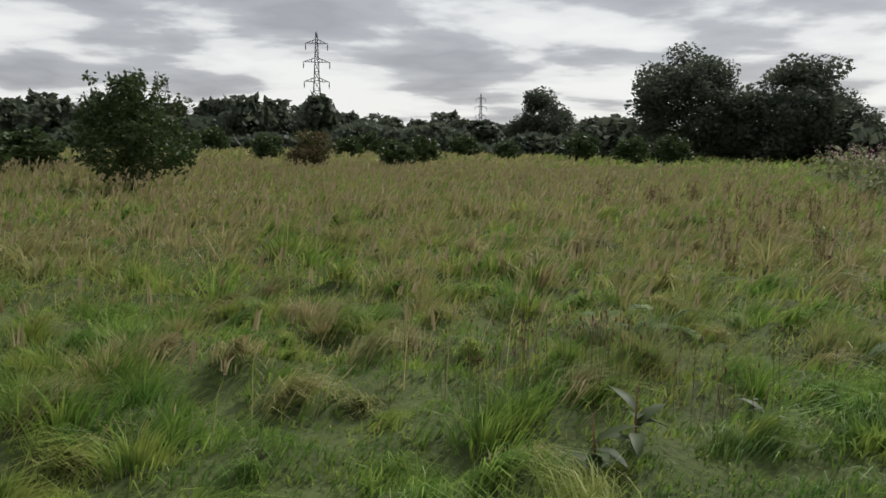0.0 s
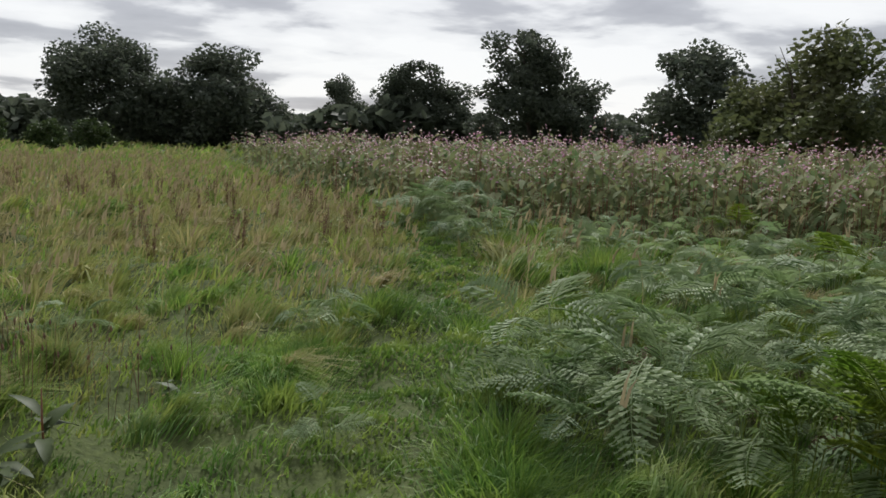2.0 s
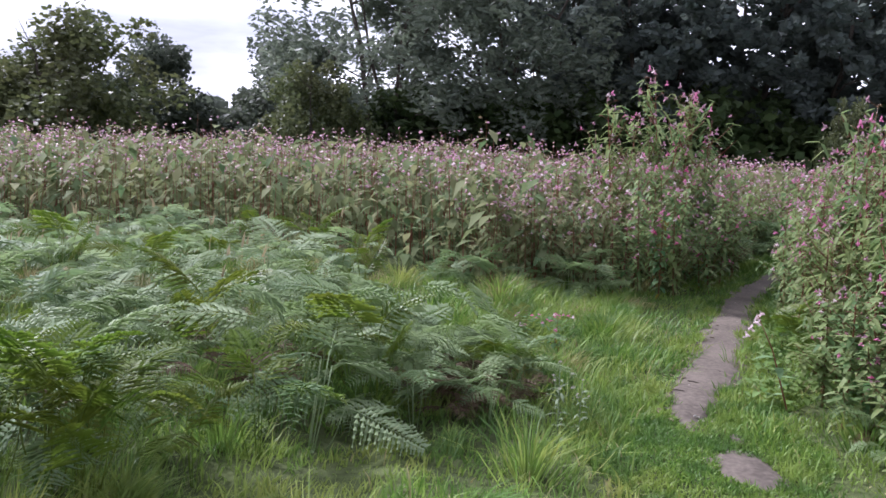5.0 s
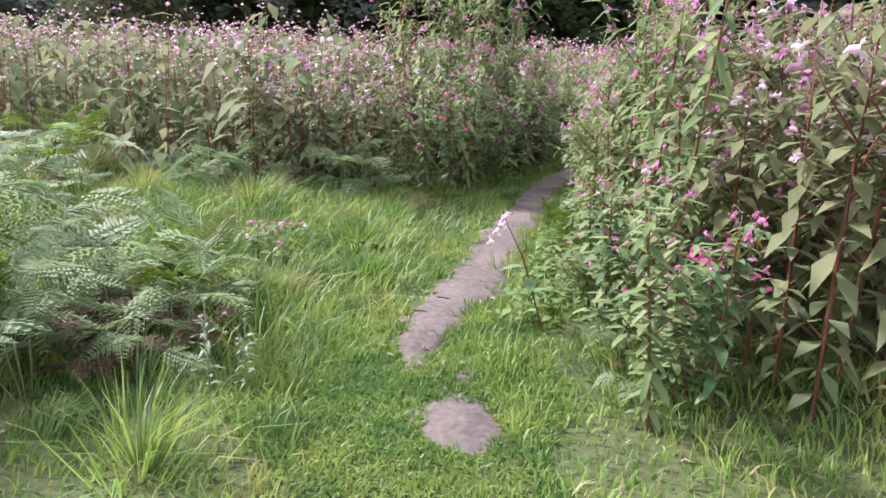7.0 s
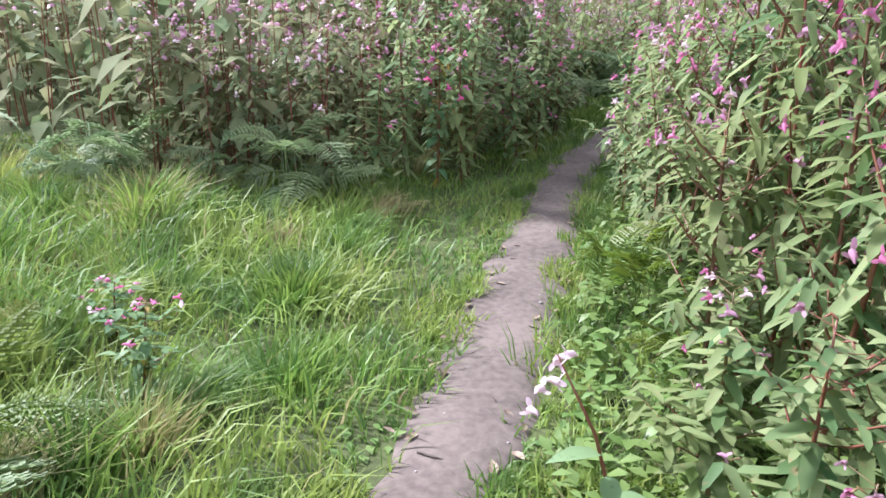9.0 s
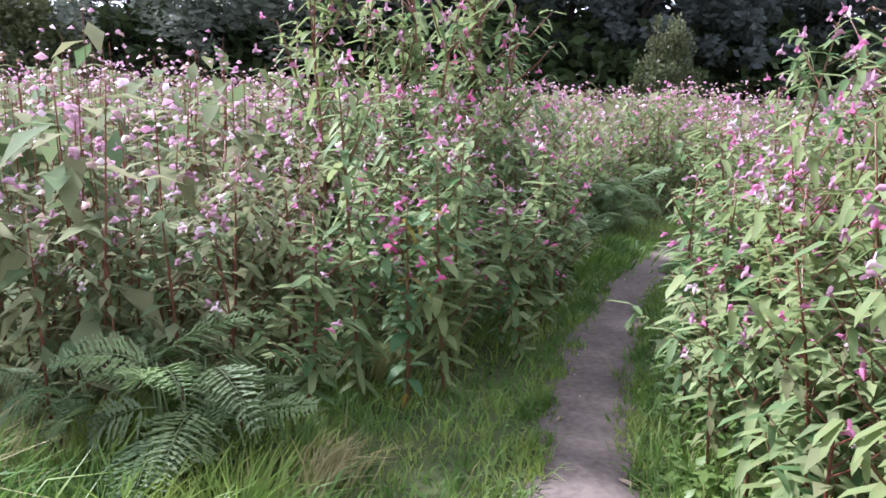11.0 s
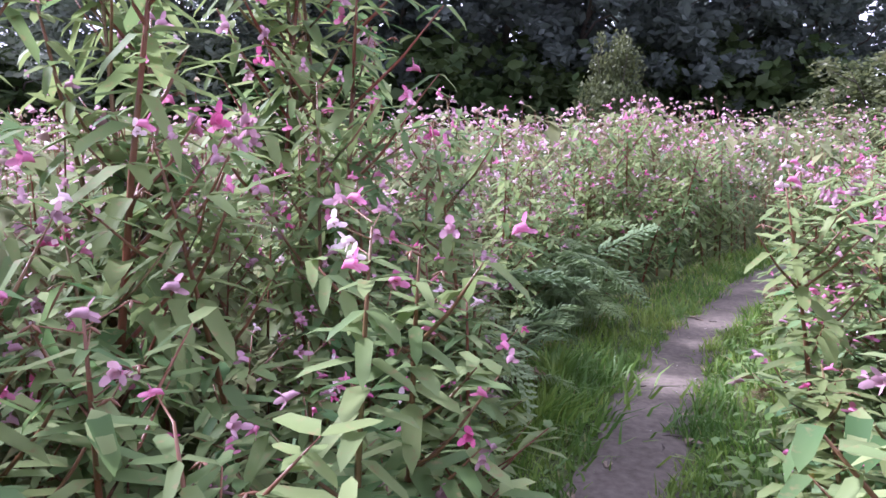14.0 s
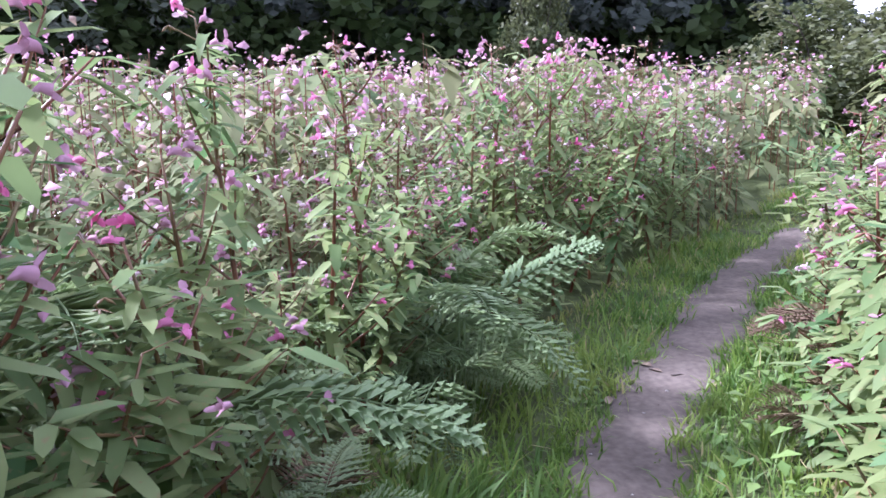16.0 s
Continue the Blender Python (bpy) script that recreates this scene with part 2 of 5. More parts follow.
def np_mesh(name, verts, tris, mat, smooth=False):
    me = bpy.data.meshes.new(name)
    verts, tris = np.asarray(verts, dtype=np.float32), np.asarray(tris, dtype=np.int32)
    me.vertices.add(len(verts))
    me.vertices.foreach_set("co", verts.ravel())
    me.loops.add(tris.size)
    me.loops.foreach_set("vertex_index", tris.ravel())
    me.polygons.add(len(tris))
    me.polygons.foreach_set("loop_start", np.arange(0, tris.size, 3, dtype=np.int32))
    me.polygons.foreach_set("loop_total", np.full(len(tris), 3, dtype=np.int32))
    if smooth:
        me.polygons.foreach_set("use_smooth", np.ones(len(tris), dtype=bool))
    me.materials.append(mat)
    me.update(calc_edges=True)
    return me


def part(name, me, parent, label=""):
    ob = new(name, me)
    ob.parent = parent
    if label:
        tagged(ob, label)
    return ob


class Shape:
    """Collects vertices and triangles of one part."""

    def __init__(self):
        self.v, self.f, self.n = [], [], 0

    def add(self, v, f):
        v = np.asarray(v, dtype=float).reshape(-1, 3)
        self.v.append(v)
        self.f.append(np.asarray(f, dtype=int).reshape(-1, 3) + self.n)
        self.n += len(v)
        return self

    def arrays(self):
        return np.concatenate(self.v), np.concatenate(self.f)

    def mesh(self, name, mat, smooth=False):
        v, f = self.arrays()
        return np_mesh(name, v, f, mat, smooth)


def tube(points, radii, sides=6, cap=True):
    """A tapered tube along points."""
    pts = [Vector(p) for p in points]
    v, f = [], []
    for i, p in enumerate(pts):
        d = (pts[min(i + 1, len(pts) - 1)] - pts[max(i - 1, 0)]).normalized()
        a = d.orthogonal().normalized() if abs(d.z) < 0.99 else Vector((1, 0, 0))
        b = d.cross(a)
        for k in range(sides):
            q = 2 * math.pi * k / sides
            v.append(p + (a * math.cos(q) + b * math.sin(q)) * radii[i])
    for i in range(len(pts) - 1):
        for k in range(sides):
            a, b = i * sides + k, i * sides + (k + 1) % sides
            f += [(a, b, b + sides), (a, b + sides, a + sides)]
    if cap:
        e = (len(pts) - 1) * sides
        f += [(e, e + k, e + k + 1) for k in range(1, sides - 1)]
    return np.array([tuple(q) for q in v]), np.array(f)


def box(x0, x1, y0, y1, z0, z1):
    v = [(x, y, z) for z in (z0, z1) for x, y in ((x0, y0), (x1, y0), (x1, y1), (x0, y1))]
    f = []
    for a, b, c, d in ((0, 3, 2, 1), (4, 5, 6, 7), (0, 1, 5, 4), (1, 2, 6, 5), (2, 3, 7, 6), (3, 0, 4, 7)):
        f += [(a, b, c), (a, c, d)]
    return v, f


def leaf(length, width, droop=0.25, fold=0.2):
    """A lance-shaped leaf along +y from the origin, folded at its midrib."""
    s = np.array([0, 0.2, 0.5, 0.8, 1.0])
    w = np.array([0, 0.75, 1.0, 0.55, 0]) * width / 2
    c = np.stack([np.zeros(5), s * length * (1 - 0.25 * droop * s), -droop * length * s ** 2], 1)
    up = np.array([0, 0, fold])
    left = c[1:4] + np.stack([-w[1:4], np.zeros(3), w[1:4] * fold], 1)
    right = c[1:4] + np.stack([w[1:4], np.zeros(3), w[1:4] * fold], 1)
    v = np.concatenate([c, left, right])
    f = [(0, 1, 5), (1, 2, 6), (1, 6, 5), (2, 3, 7), (2, 7, 6), (3, 4, 7), (0, 8, 1), (1, 8, 9), (1, 9, 2), (2, 9, 10), (2, 10, 3), (3, 10, 4)]
    return v, f


def placed(v, m):
    v = np.asarray(v)
    a = np.array(m)
    return v @ a[:3, :3].T + a[:3, 3]


def blades(base, h, w, az, lean, rng):
    """Grass blades: base (n, 3), heights, widths, the way and the amount by which they lean."""
    n = len(base)
    d = np.stack([np.cos(az), np.sin(az), np.zeros(n)], 1)
    q = rng.uniform(0, 2 * np.pi, n)
    side = np.stack([np.cos(q), np.sin(q), np.zeros(n)], 1) * (w / 2)[:, None]
    up = np.array([0, 0, 1.0])
    mid = base + up * (h * 0.6 * (1 - 0.15 * lean))[:, None] + d * (h * lean * 0.35)[:, None]
    tip = base + up * (h * np.sqrt(np.clip(1 - 0.55 * lean ** 2, 0.15, 1)))[:, None] + d * (h * lean)[:, None]
    v = np.stack([base - side, base + side, mid - side * 0.75, mid + side * 0.75, tip], 1).reshape(-1, 3)
    o = np.arange(n)[:, None, None] * 5
    f = (np.array([[0, 1, 3], [0, 3, 2], [2, 3, 4]])[None] + o).reshape(-1, 3)
    return v, f


def mass(v, f, pos, yaw, size, tilt, rng, stretch=None):
    """Copies of one small shape, joined: each at pos, turned, sized and tilted."""
    v, f = np.asarray(v), np.asarray(f)
    n, k = len(pos), len(v)
    cy, sy, ct, st = np.cos(yaw), np.sin(yaw), np.cos(tilt), np.sin(tilt)
    p = np.repeat(v[None], n, 0) * size[:, None, None]
    if stretch is not None:
        p[:, :, 2] *= stretch[:, None]
    y = p[:, :, 1] * ct[:, None] - p[:, :, 2] * st[:, None]
    z = p[:, :, 1] * st[:, None] + p[:, :, 2] * ct[:, None]
    x = p[:, :, 0]
    out = np.stack([x * cy[:, None] - y * sy[:, None], x * sy[:, None] + y * cy[:, None], z], 2) + pos[:, None]
    ff = (f[None] + np.arange(n)[:, None, None] * k).reshape(-1, 3)
    return out.reshape(-1, 3), ff


# ---- the plan ----


def inside(poly, x, y):
    r = np.zeros(np.shape(x), dtype=bool)
    for (x0, y0), (x1, y1) in zip(poly, poly[1:] + poly[:1]):
        if y0 != y1:
            r ^= ((y0 > y) != (y1 > y)) & (x < (x1 - x0) * (y - y0) / (y1 - y0) + x0)
    return r


def line_dist(line, x, y):
    """Distance to a line of points, and how far along it."""
    best = np.full(np.shape(x), 1e9)
    for (x0, y0), (x1, y1) in zip(line, line[1:]):
        dx, dy = x1 - x0, y1 - y0
        k = np.clip(((x - x0) * dx + (y - y0) * dy) / (dx * dx + dy * dy), 0, 1)
        best = np.minimum(best, np.hypot(x - x0 - k * dx, y - y0 - k * dy))
    return best


TRACK = [(0.7, -0.5), (1.0, -1.05), (2.6, -2.05), (3.9, -2.15), (5.5, -2.15), (7.0, -2.65), (8.1, -3.04), (9.76, -3.62), (11.0, -4.16), (12.1, -4.75), (13.3, -5.53), (14.6, -6.69), (15.9, -8.0)]
DIRT_LINE = [(5.75, -2.2), (6.45, -2.43), (7.0, -2.66), (7.66, -2.87), (8.13, -3.04), (8.8, -3.28), (9.76, -3.62), (10.9, -4.1), (12.1, -4.75), (13.27, -5.53), (13.92, -5.98), (14.64, -6.69), (15.2, -7.27), (15.9, -8.0), (17.2, -9.8), (18.5, -12.0)]
GREEN_LINE = [(1.3, 0.6), (2.75, 2.42), (3.53, 3.25), (4.6, 4.52), (5.9, 5.95), (7.0, 7.3), (8.2, 8.84), (9.0, 11.0)]
BRACKEN = [(3.65, 2.0), (4.3, 0.4), (5.2, -0.4), (5.75, -1.3), (6.6, -1.15), (7.4, -0.3), (9.0, 0.3), (10.0, 0.5), (11.4, 0.8), (12.8, 3.5), (11.6, 6.5), (10.0, 8.8), (9.2, 7.6), (9.2, 5.9), (7.2, 4.6), (5.6, 3.7), (4.4, 3.1)]
BALSAM_LEFT = [(9.8, -0.8), (9.7, -2.2), (10.05, -3.1), (10.6, -3.68), (11.3, -4.0), (12.0, -4.2), (13.5, -4.6), (14.8, -5.55), (15.9, -7.0), (16.7, -8.1), (18.3, -10.4), (24, -16), (36, -22), (37, 0), (35, 12), (30, 25), (25, 45), (19, 43), (12.5, 21), (10, 11.5), (11.5, 7), (13, 3.6), (11.5, 0.4)]
BALSAM_RIGHT = [(4.9, -3.6), (5.6, -3.25), (6.2, -3.4), (7.7, -3.6), (9.1, -3.8), (10.2, -4.25), (11.2, -4.95), (12.6, -5.8), (13.9, -6.8), (15, -7.8), (15.9, -8.9), (17.5, -11.0), (23, -17), (20, -22), (8, -12), (4.8, -7)]


def gz(x, y):
    """Height of the ground."""
    open_field = np.clip((line_dist(TRACK[1:], x, y) - 0.7) / 1.5, 0, 1)
    hummocks = np.sin(3.1 * x + 1.4 * y + 1) * np.sin(2.7 * y - 1.1 * x + 2) + 0.7 * np.sin(5.3 * x - 2.2 * y) * np.sin(4.7 * y + 1.9 * x + 1)
    return 0.02 * np.sin(1.7 * x + 0.6 * y) * np.sin(1.3 * y - 0.4 * x) + 0.07 * open_field * hummocks + 0.05 * open_field * mounds(x, y)


def mounds(x, y):
    """Small uneven mounds of matted grass, -1 to 1."""
    a, b = x + 0.35 * np.sin(2.1 * y), y + 0.35 * np.sin(1.7 * x + 1)
    return np.sin(6.1 * a + 2.3 * b) * np.sin(5.3 * b - 3.1 * a + 0.7)


def zone_open(x, y):
    return ~(inside(BALSAM_LEFT, x, y) | inside(BALSAM_RIGHT, x, y)) | (line_dist(DIRT_LINE, x, y) < 0.75) | (line_dist(TRACK[2:7], x, y) < 2.4)


def in_sight(x, y):
    return ((x > -0.62 * y - 2.0) | (y < 0)) & (x > -0.4) & (y > -14) | ((x <= -0.4) & (y > 1.2) & (-x < 0.62 * y + 1.0))


# ---- ground ----
fine = np.arange(-14, 30.01, 0.28)
out_c = 1.35 ** np.arange(1, 20) * 2.0
xs = np.concatenate([(-14 - out_c)[::-1], fine, 30 + out_c])
ys = np.concatenate([(-14 - out_c)[::-1], fine, 30 + out_c])
gx, gy = np.meshgrid(xs, ys, indexing="ij")
near = np.exp(-np.clip(np.hypot(gx - 8, gy - 3) - 40, 0, None) / 30)
gv = np.stack([gx, gy, gz(gx, gy) * near], 2).reshape(-1, 3)
ny = len(ys)
ii, jj = np.meshgrid(np.arange(len(xs) - 1), np.arange(ny - 1), indexing="ij")
a = (ii * ny + jj).ravel()
gf = np.concatenate([np.stack([a, a + ny, a + ny + 1], 1), np.stack([a, a + ny + 1, a + 1], 1)])
ground = tagged(new("ground", np_mesh("ground", gv, gf, SOIL, True)), "rough meadow ground of dark soil and moss", "ground", kind="structure")


def ribbon(line, half, lift, seed, step=0.1, cross=8):
    """A strip of ground along a line, with ragged edges."""
    pts = [Vector((*p, 0)) for p in line]
    dense = []
    for k, (p, q) in enumerate(zip(pts, pts[1:])):
        p0, q1 = pts[max(k - 1, 0)], pts[min(k + 2, len(pts) - 1)]
        n = max(2, int((q - p).length / step))
        for i in range(n):
            t = i / n
            dense.append(0.5 * (2 * p + (q - p0) * t + (2 * p0 - 5 * p + 4 * q - q1) * t * t + (3 * p - p0 - 3 * q + q1) * t ** 3))
    v, f = [], []
    for i, p in enumerate(dense):
        d = (dense[min(i + 1, len(dense) - 1)] - dense[max(i - 1, 0)]).normalized()
        s = Vector((-d.y, d.x, 0))
        end = min(1, 0.35 + i * 0.07 + 0.1 * noise.noise((i * 0.5, 2, seed)))
        wl = half * end * (1 + 0.35 * noise.noise((i * 0.21, seed, 0)) + 0.42 * noise.noise((i * 0.9, seed, 5)))
        wr = half * end * (1 + 0.35 * noise.noise((i * 0.21, seed, 9)) + 0.42 * noise.noise((i * 0.9, seed, 14)))
        for k in range(cross + 1):
            u = k / cross * 2 - 1
            c = p + s * (u * (wl if u < 0 else wr))
            z = float(gz(c.x, c.y)) + lift - 0.03 * max(0.0, 1 - (i + 2.5 * noise.noise((u * 2, i * 0.3, seed))) / 3) - 0.04 * u ** 4 + 0.006 * noise.noise((c.x * 5, c.y * 5, seed))
            v.append((c.x, c.y, z))
    m = cross + 1
    for i in range(len(dense) - 1):
        for k in range(cross):
            a = i * m + k
            f += [(a, a + 1, a + m + 1), (a, a + m + 1, a + m)]
    return v, f


tagged(new("path", np_mesh("path", *ribbon(DIRT_LINE, 0.245, 0.023, 3), DIRT, True)), "narrow trodden path of bare brown earth", "path", kind="structure")

# the bare patches of earth in the grass before the path
def bare_patch(cx, cy, rx, ry, seed, label):
    v, f = [(cx, cy, float(gz(cx, cy)) + 0.016)], []
    for k in range(28):
        q = 2 * math.pi * k / 28
        r = 1.1 + 0.45 * noise.noise((math.cos(q) * 1.5, math.sin(q) * 1.5, seed)) + 0.12 * noise.noise((math.cos(q) * 6, math.sin(q) * 6, seed))
        for s in (0.5, 1.0):
            x, y = cx + rx * r * s * math.cos(q), cy + ry * r * s * math.sin(q)
            v.append((x, y, float(gz(x, y)) + (0.014 if s < 1 else -0.008)))
    for k in range(28):
        a, b = 1 + 2 * k, 1 + 2 * ((k + 1) % 28)
        f += [(0, a, b), (a, a + 1, b + 1), (a, b + 1, b)]
    tagged(new("bare_patch", np_mesh("bare_patch", v, f, DIRT, True)), label, "bare ground", kind="structure")


bare_patch(5.08, -2.36, 0.27, 0.21, 4, "bare worn patch of pale earth in the grass")
bare_patch(5.72, -2.22, 0.16, 0.07, 7, "small scuffed patch of earth between thin grass")
bare_patch(5.52, -2.44, 0.09, 0.06, 9, "small scuffed patch of earth between thin grass")

# ---- trees ----


def sprays(points, size, rng, flat=0.5, lance=1.6):
    """Leaves as small folded diamonds at points, turned at random."""
    n = len(points)
    d = rng.normal(size=(n, 3))
    d[:, 2] *= flat
    d /= np.linalg.norm(d, axis=1)[:, None]
    e = np.cross(d, rng.normal(size=(n, 3)))
    e /= np.linalg.norm(e, axis=1)[:, None]
    nn = np.cross(d, e)
    s = (size * rng.uniform(0.6, 1.4, n))[:, None]
    v = np.stack([points - d * s * lance * 0.5, points + e * s * 0.5 + nn * s * 0.12, points + d * s * lance * 0.5, points - e * s * 0.5 + nn * s * 0.12], 1)
    f = (np.array([[0, 1, 2], [0, 2, 3]])[None] + np.arange(n)[:, None, None] * 4).reshape(-1, 3)
    return v.reshape(-1, 3), f


def make_tree(name, height, width, bare, leaves, size, mat, seed, clumps=40, spread=0.16, stems=1, lance=1.6, top=0.5, label="", category="tree", shape=1.0, bark=True):
    """A tree: tapered trunk with limbs, and a crown of leaves in uneven clumps at the limbs' ends."""
    rng = np.random.default_rng(seed)
    thing = new(name)
    wood = Shape()
    ends = []
    rad = 0.022 * height / math.sqrt(stems)
    for k in range(stems):
        q = 2 * math.pi * k / stems + rng.uniform(0, 1)
        off = 0.0 if stems == 1 else 0.04 * width
        lean = (0.04 if stems == 1 else 0.3) * width
        p = [(off * math.cos(q), off * math.sin(q), -0.1)]
        for s in (0.2, 0.45, 0.7, 0.9):
            p.append((off * math.cos(q) + lean * s ** 1.4 * math.cos(q) + rng.normal() * 0.02 * width, off * math.sin(q) + lean * s ** 1.4 * math.sin(q) + rng.normal() * 0.02 * width, height * s))
        wood.add(*tube(p, [rad, rad * 0.85, rad * 0.6, rad * 0.35, rad * 0.1], 7))
        for j in range(max(4, 11 // stems)):
            s = rng.uniform(bare / height + 0.05, 0.85)
            i = min(int(s / 0.25), 3)
            base = np.array(p[i]) * 0.5 + np.array(p[i + 1]) * 0.5
            a = rng.uniform(0, 2 * math.pi)
            reach = width * 0.5 * rng.uniform(0.5, 0.95) * (1 - 0.5 * s)
            tip = base + np.array([math.cos(a) * reach, math.sin(a) * reach, height * rng.uniform(0.05, 0.22)])
            midp = (base + tip) / 2 + rng.normal(size=3) * 0.03 * width
            wood.add(*tube([base, midp, tip], [rad * 0.4, rad * 0.25, rad * 0.05], 5))
            ends.append(tip)
    part("trunk", wood.mesh("trunk", BARK, True), thing)
    centres = []
    while len(centres) < clumps:
        u = rng.uniform(-1, 1, 3)
        r = np.linalg.norm(u)
        if 0.25 < r < 1:
            z = bare + (height - bare) * (u[2] * 0.5 + 0.5)
            s = u[2] * 0.5 + 0.5
            wide = (1 - max(0.0, s - top) / (1.02 - top) * 0.62) * (0.8 + 0.2 * min(1.0, s / 0.25)) ** shape
            centres.append((u[0] * width * 0.5 * wide, u[1] * width * 0.5 * wide, z))
    centres = np.array(centres + [tuple(e) for e in ends])
    sizes = rng.uniform(0.55, 1.35, len(centres))
    pick = rng.choice(len(centres), leaves, p=sizes ** 2 / np.sum(sizes ** 2))
    u = rng.normal(size=(leaves, 3))
    u *= (rng.uniform(0, 1, leaves) ** 0.45 / np.linalg.norm(u, axis=1))[:, None]
    pts = centres[pick] + u * (sizes[pick] * spread * width)[:, None] * np.array([1, 1, 0.75])
    pts[:, 2] = np.clip(pts[:, 2], 0.05, None)
    crown = Shape().add(*sprays(pts, size, rng, lance=lance)).mesh("crown", mat)
    part("crown", crown, thing)
    return tagged(thing, label, category)


def at_bearing(az, dist, x0=0.8, y0=-0.5):
    a = radians(az)
    return x0 - dist * math.sin(a), y0 + dist * math.cos(a)


def put(thing, x, y, turn=0.0, size=1.0, high=1.0, first=False, label="", group=""):
    m = pose(x, y, float(gz(x, y)) if math.hypot(x, y) < 60 else 0.0, 0, 0, turn) @ Matrix.Diagonal((size, size, size * high, 1))
    if first:
        thing.matrix_world = m
        ob = thing
    else:
        keep = thing.matrix_basis.copy()
        thing.matrix_basis = Matrix.Identity(4)
        ob = copy_thing(thing, m)
        thing.matrix_basis = keep
    return tagged(ob, label, group=group)


oak = make_tree("oak_tree", 10.0, 12.0, 0.5, 19000, 0.23, DARK_LEAF, 11, 60, 0.14, label="broad dark green oak tree with gaps in its crown")
round_tree = make_tree("hawthorn_tree", 7.0, 8.0, 0.0, 13000, 0.205, DARK_LEAF, 12, 66, 0.14, label="dense rounded dark green tree beyond the meadow")
tall_tree = make_tree("maple_tree", 9.0, 8.0, 0.0, 20000, 0.18, DARK_LEAF, 13, 66, 0.14, top=0.35, label="tall dark green tree with a stepped crown")
light_tree = make_tree("sallow_tree", 6.0, 7.0, 0.0, 12000, 0.16, MID_LEAF, 14, 60, 0.14, stems=3, label="lighter olive green sallow bush with loose twigs")
willow = make_tree("willow_tree", 12.0, 11.0, 0.0, 19000, 0.125, WILLOW_LEAF, 15, 190, 0.075, stems=6, lance=2.6, top=0.7, label="tall many-stemmed willow with thin grey-green leaves")
alder = make_tree("alder_tree", 13.0, 9.0, 0.0, 13000, 0.205, WOOD_LEAF, 16, 150, 0.07, stems=3, lance=1.8, top=0.75, label="tall dark alder at the edge of the wood")
low_tree = make_tree("hedge_tree", 8.0, 11.0, 0.0, 850, 1.15, DARK_LEAF, 17, 34, 0.17, label="dark tree of the distant tree line", category="tree")

put(oak, *at_bearing(-16.0, 84), 20, 1.05, 1.0, True)
put(round_tree, *at_bearing(-22.6, 80), 70, 1.28, 0.95, True)
put(round_tree, *at_bearing(-25.0, 82), 190, 1.0, 0.85)
put(round_tree, *at_bearing(-19.6, 82), 10, 0.95, 0.85)
put(round_tree, *at_bearing(-6.2, 112), 200, 1.15, 0.98)
put(low_tree, *at_bearing(-10.0, 155), 15, 0.72, 1.0, True, group="distant tree line")
put(low_tree, *at_bearing(-12.2, 120), 85, 0.5, 1.0, group="distant tree line")
put(round_tree, *at_bearing(-31.0, 76), 140, 0.62, 1.45)
put(tall_tree, *at_bearing(-35.6, 62), 0, 0.8, 1.0, True)
put(round_tree, *at_bearing(-38.0, 63), 80, 0.8, 0.95)
put(tall_tree, *at_bearing(-43.6, 57), 130, 1.0, 1.0)
put(round_tree, *at_bearing(-46.8, 58), 30, 0.85, 0.9)
put(round_tree, *at_bearing(-55.3, 46), 100, 0.88, 1.02)
put(light_tree, *at_bearing(-62.5, 37), 30, 1.15, 0.9, True)
put(light_tree, *at_bearing(-59.0, 39), 150, 0.8, 0.95)
put(round_tree, *at_bearing(-67.3, 45), 310, 0.82, 1.02)
put(round_tree, *at_bearing(-72.6, 95), 310, 0.45, 2.0)
put(round_tree, *at_bearing(-76.8, 46), 220, 0.92, 1.0)
put(willow, *at_bearing(-83.0, 35), 0, 1.0, 1.0, True)
put(willow, *at_bearing(-91.0, 38), 120, 1.05, 1.0)
put(light_tree, *at_bearing(-78.0, 31), 250, 0.62, 1.15, label="young willow bush before the taller trees")
for az, d, turn, s in ((-96, 41, 0, 1.0), (-101, 39, 80, 0.95), (-106, 41, 190, 1.05), (-111, 40, 260, 1.0), (-115.5, 42, 140, 1.05), (-120, 44, 320, 1.0), (-124, 46, 50, 0.95), (-98.5, 48, 33, 1.0), (-117.5, 52, 166, 1.1)):
    put(alder, *at_bearing(az, d), turn, s, 1.0, az == -96, group="wood beside the balsam")
put(light_tree, *at_bearing(-114.2, 25, 8.0, -3.0), 60, 0.3, 2.0, label="young bright green tree at the wood's edge")
put(light_tree, *at_bearing(-131.5, 21, 10.0, -3.8), 160, 0.6, 0.75, label="low light green thicket beside the wood")
put(light_tree, *at_bearing(-137.5, 19, 10.0, -3.8), 20, 0.65, 0.75, label="low light green thicket beside the wood")
rng = np.random.default_rng(5)
for k in range(42):
    az = 36 - k * 1.6 + rng.uniform(-0.7, 0.7)
    d = rng.uniform(170, 215)
    top = 9.6 if az > 9 else (6.8 if az > -2 else 5.6)
    put(low_tree, *at_bearing(az, d), rng.uniform(0, 360), 1.0, top / 8 * rng.uniform(0.8, 1.1), group="distant tree line")
for k in range(26):
    az = 32 - k * 6.1
    put(low_tree, *at_bearing(az, 130 + 50 * (k % 3) + (60 if az > -5 else 0)), k * 77, 0.9, 0.5 * rng.uniform(0.8, 1.1), group="distant tree line")
put(low_tree, *at_bearing(23.4, 190), 77, 0.35, 3.6, group="distant tree line")

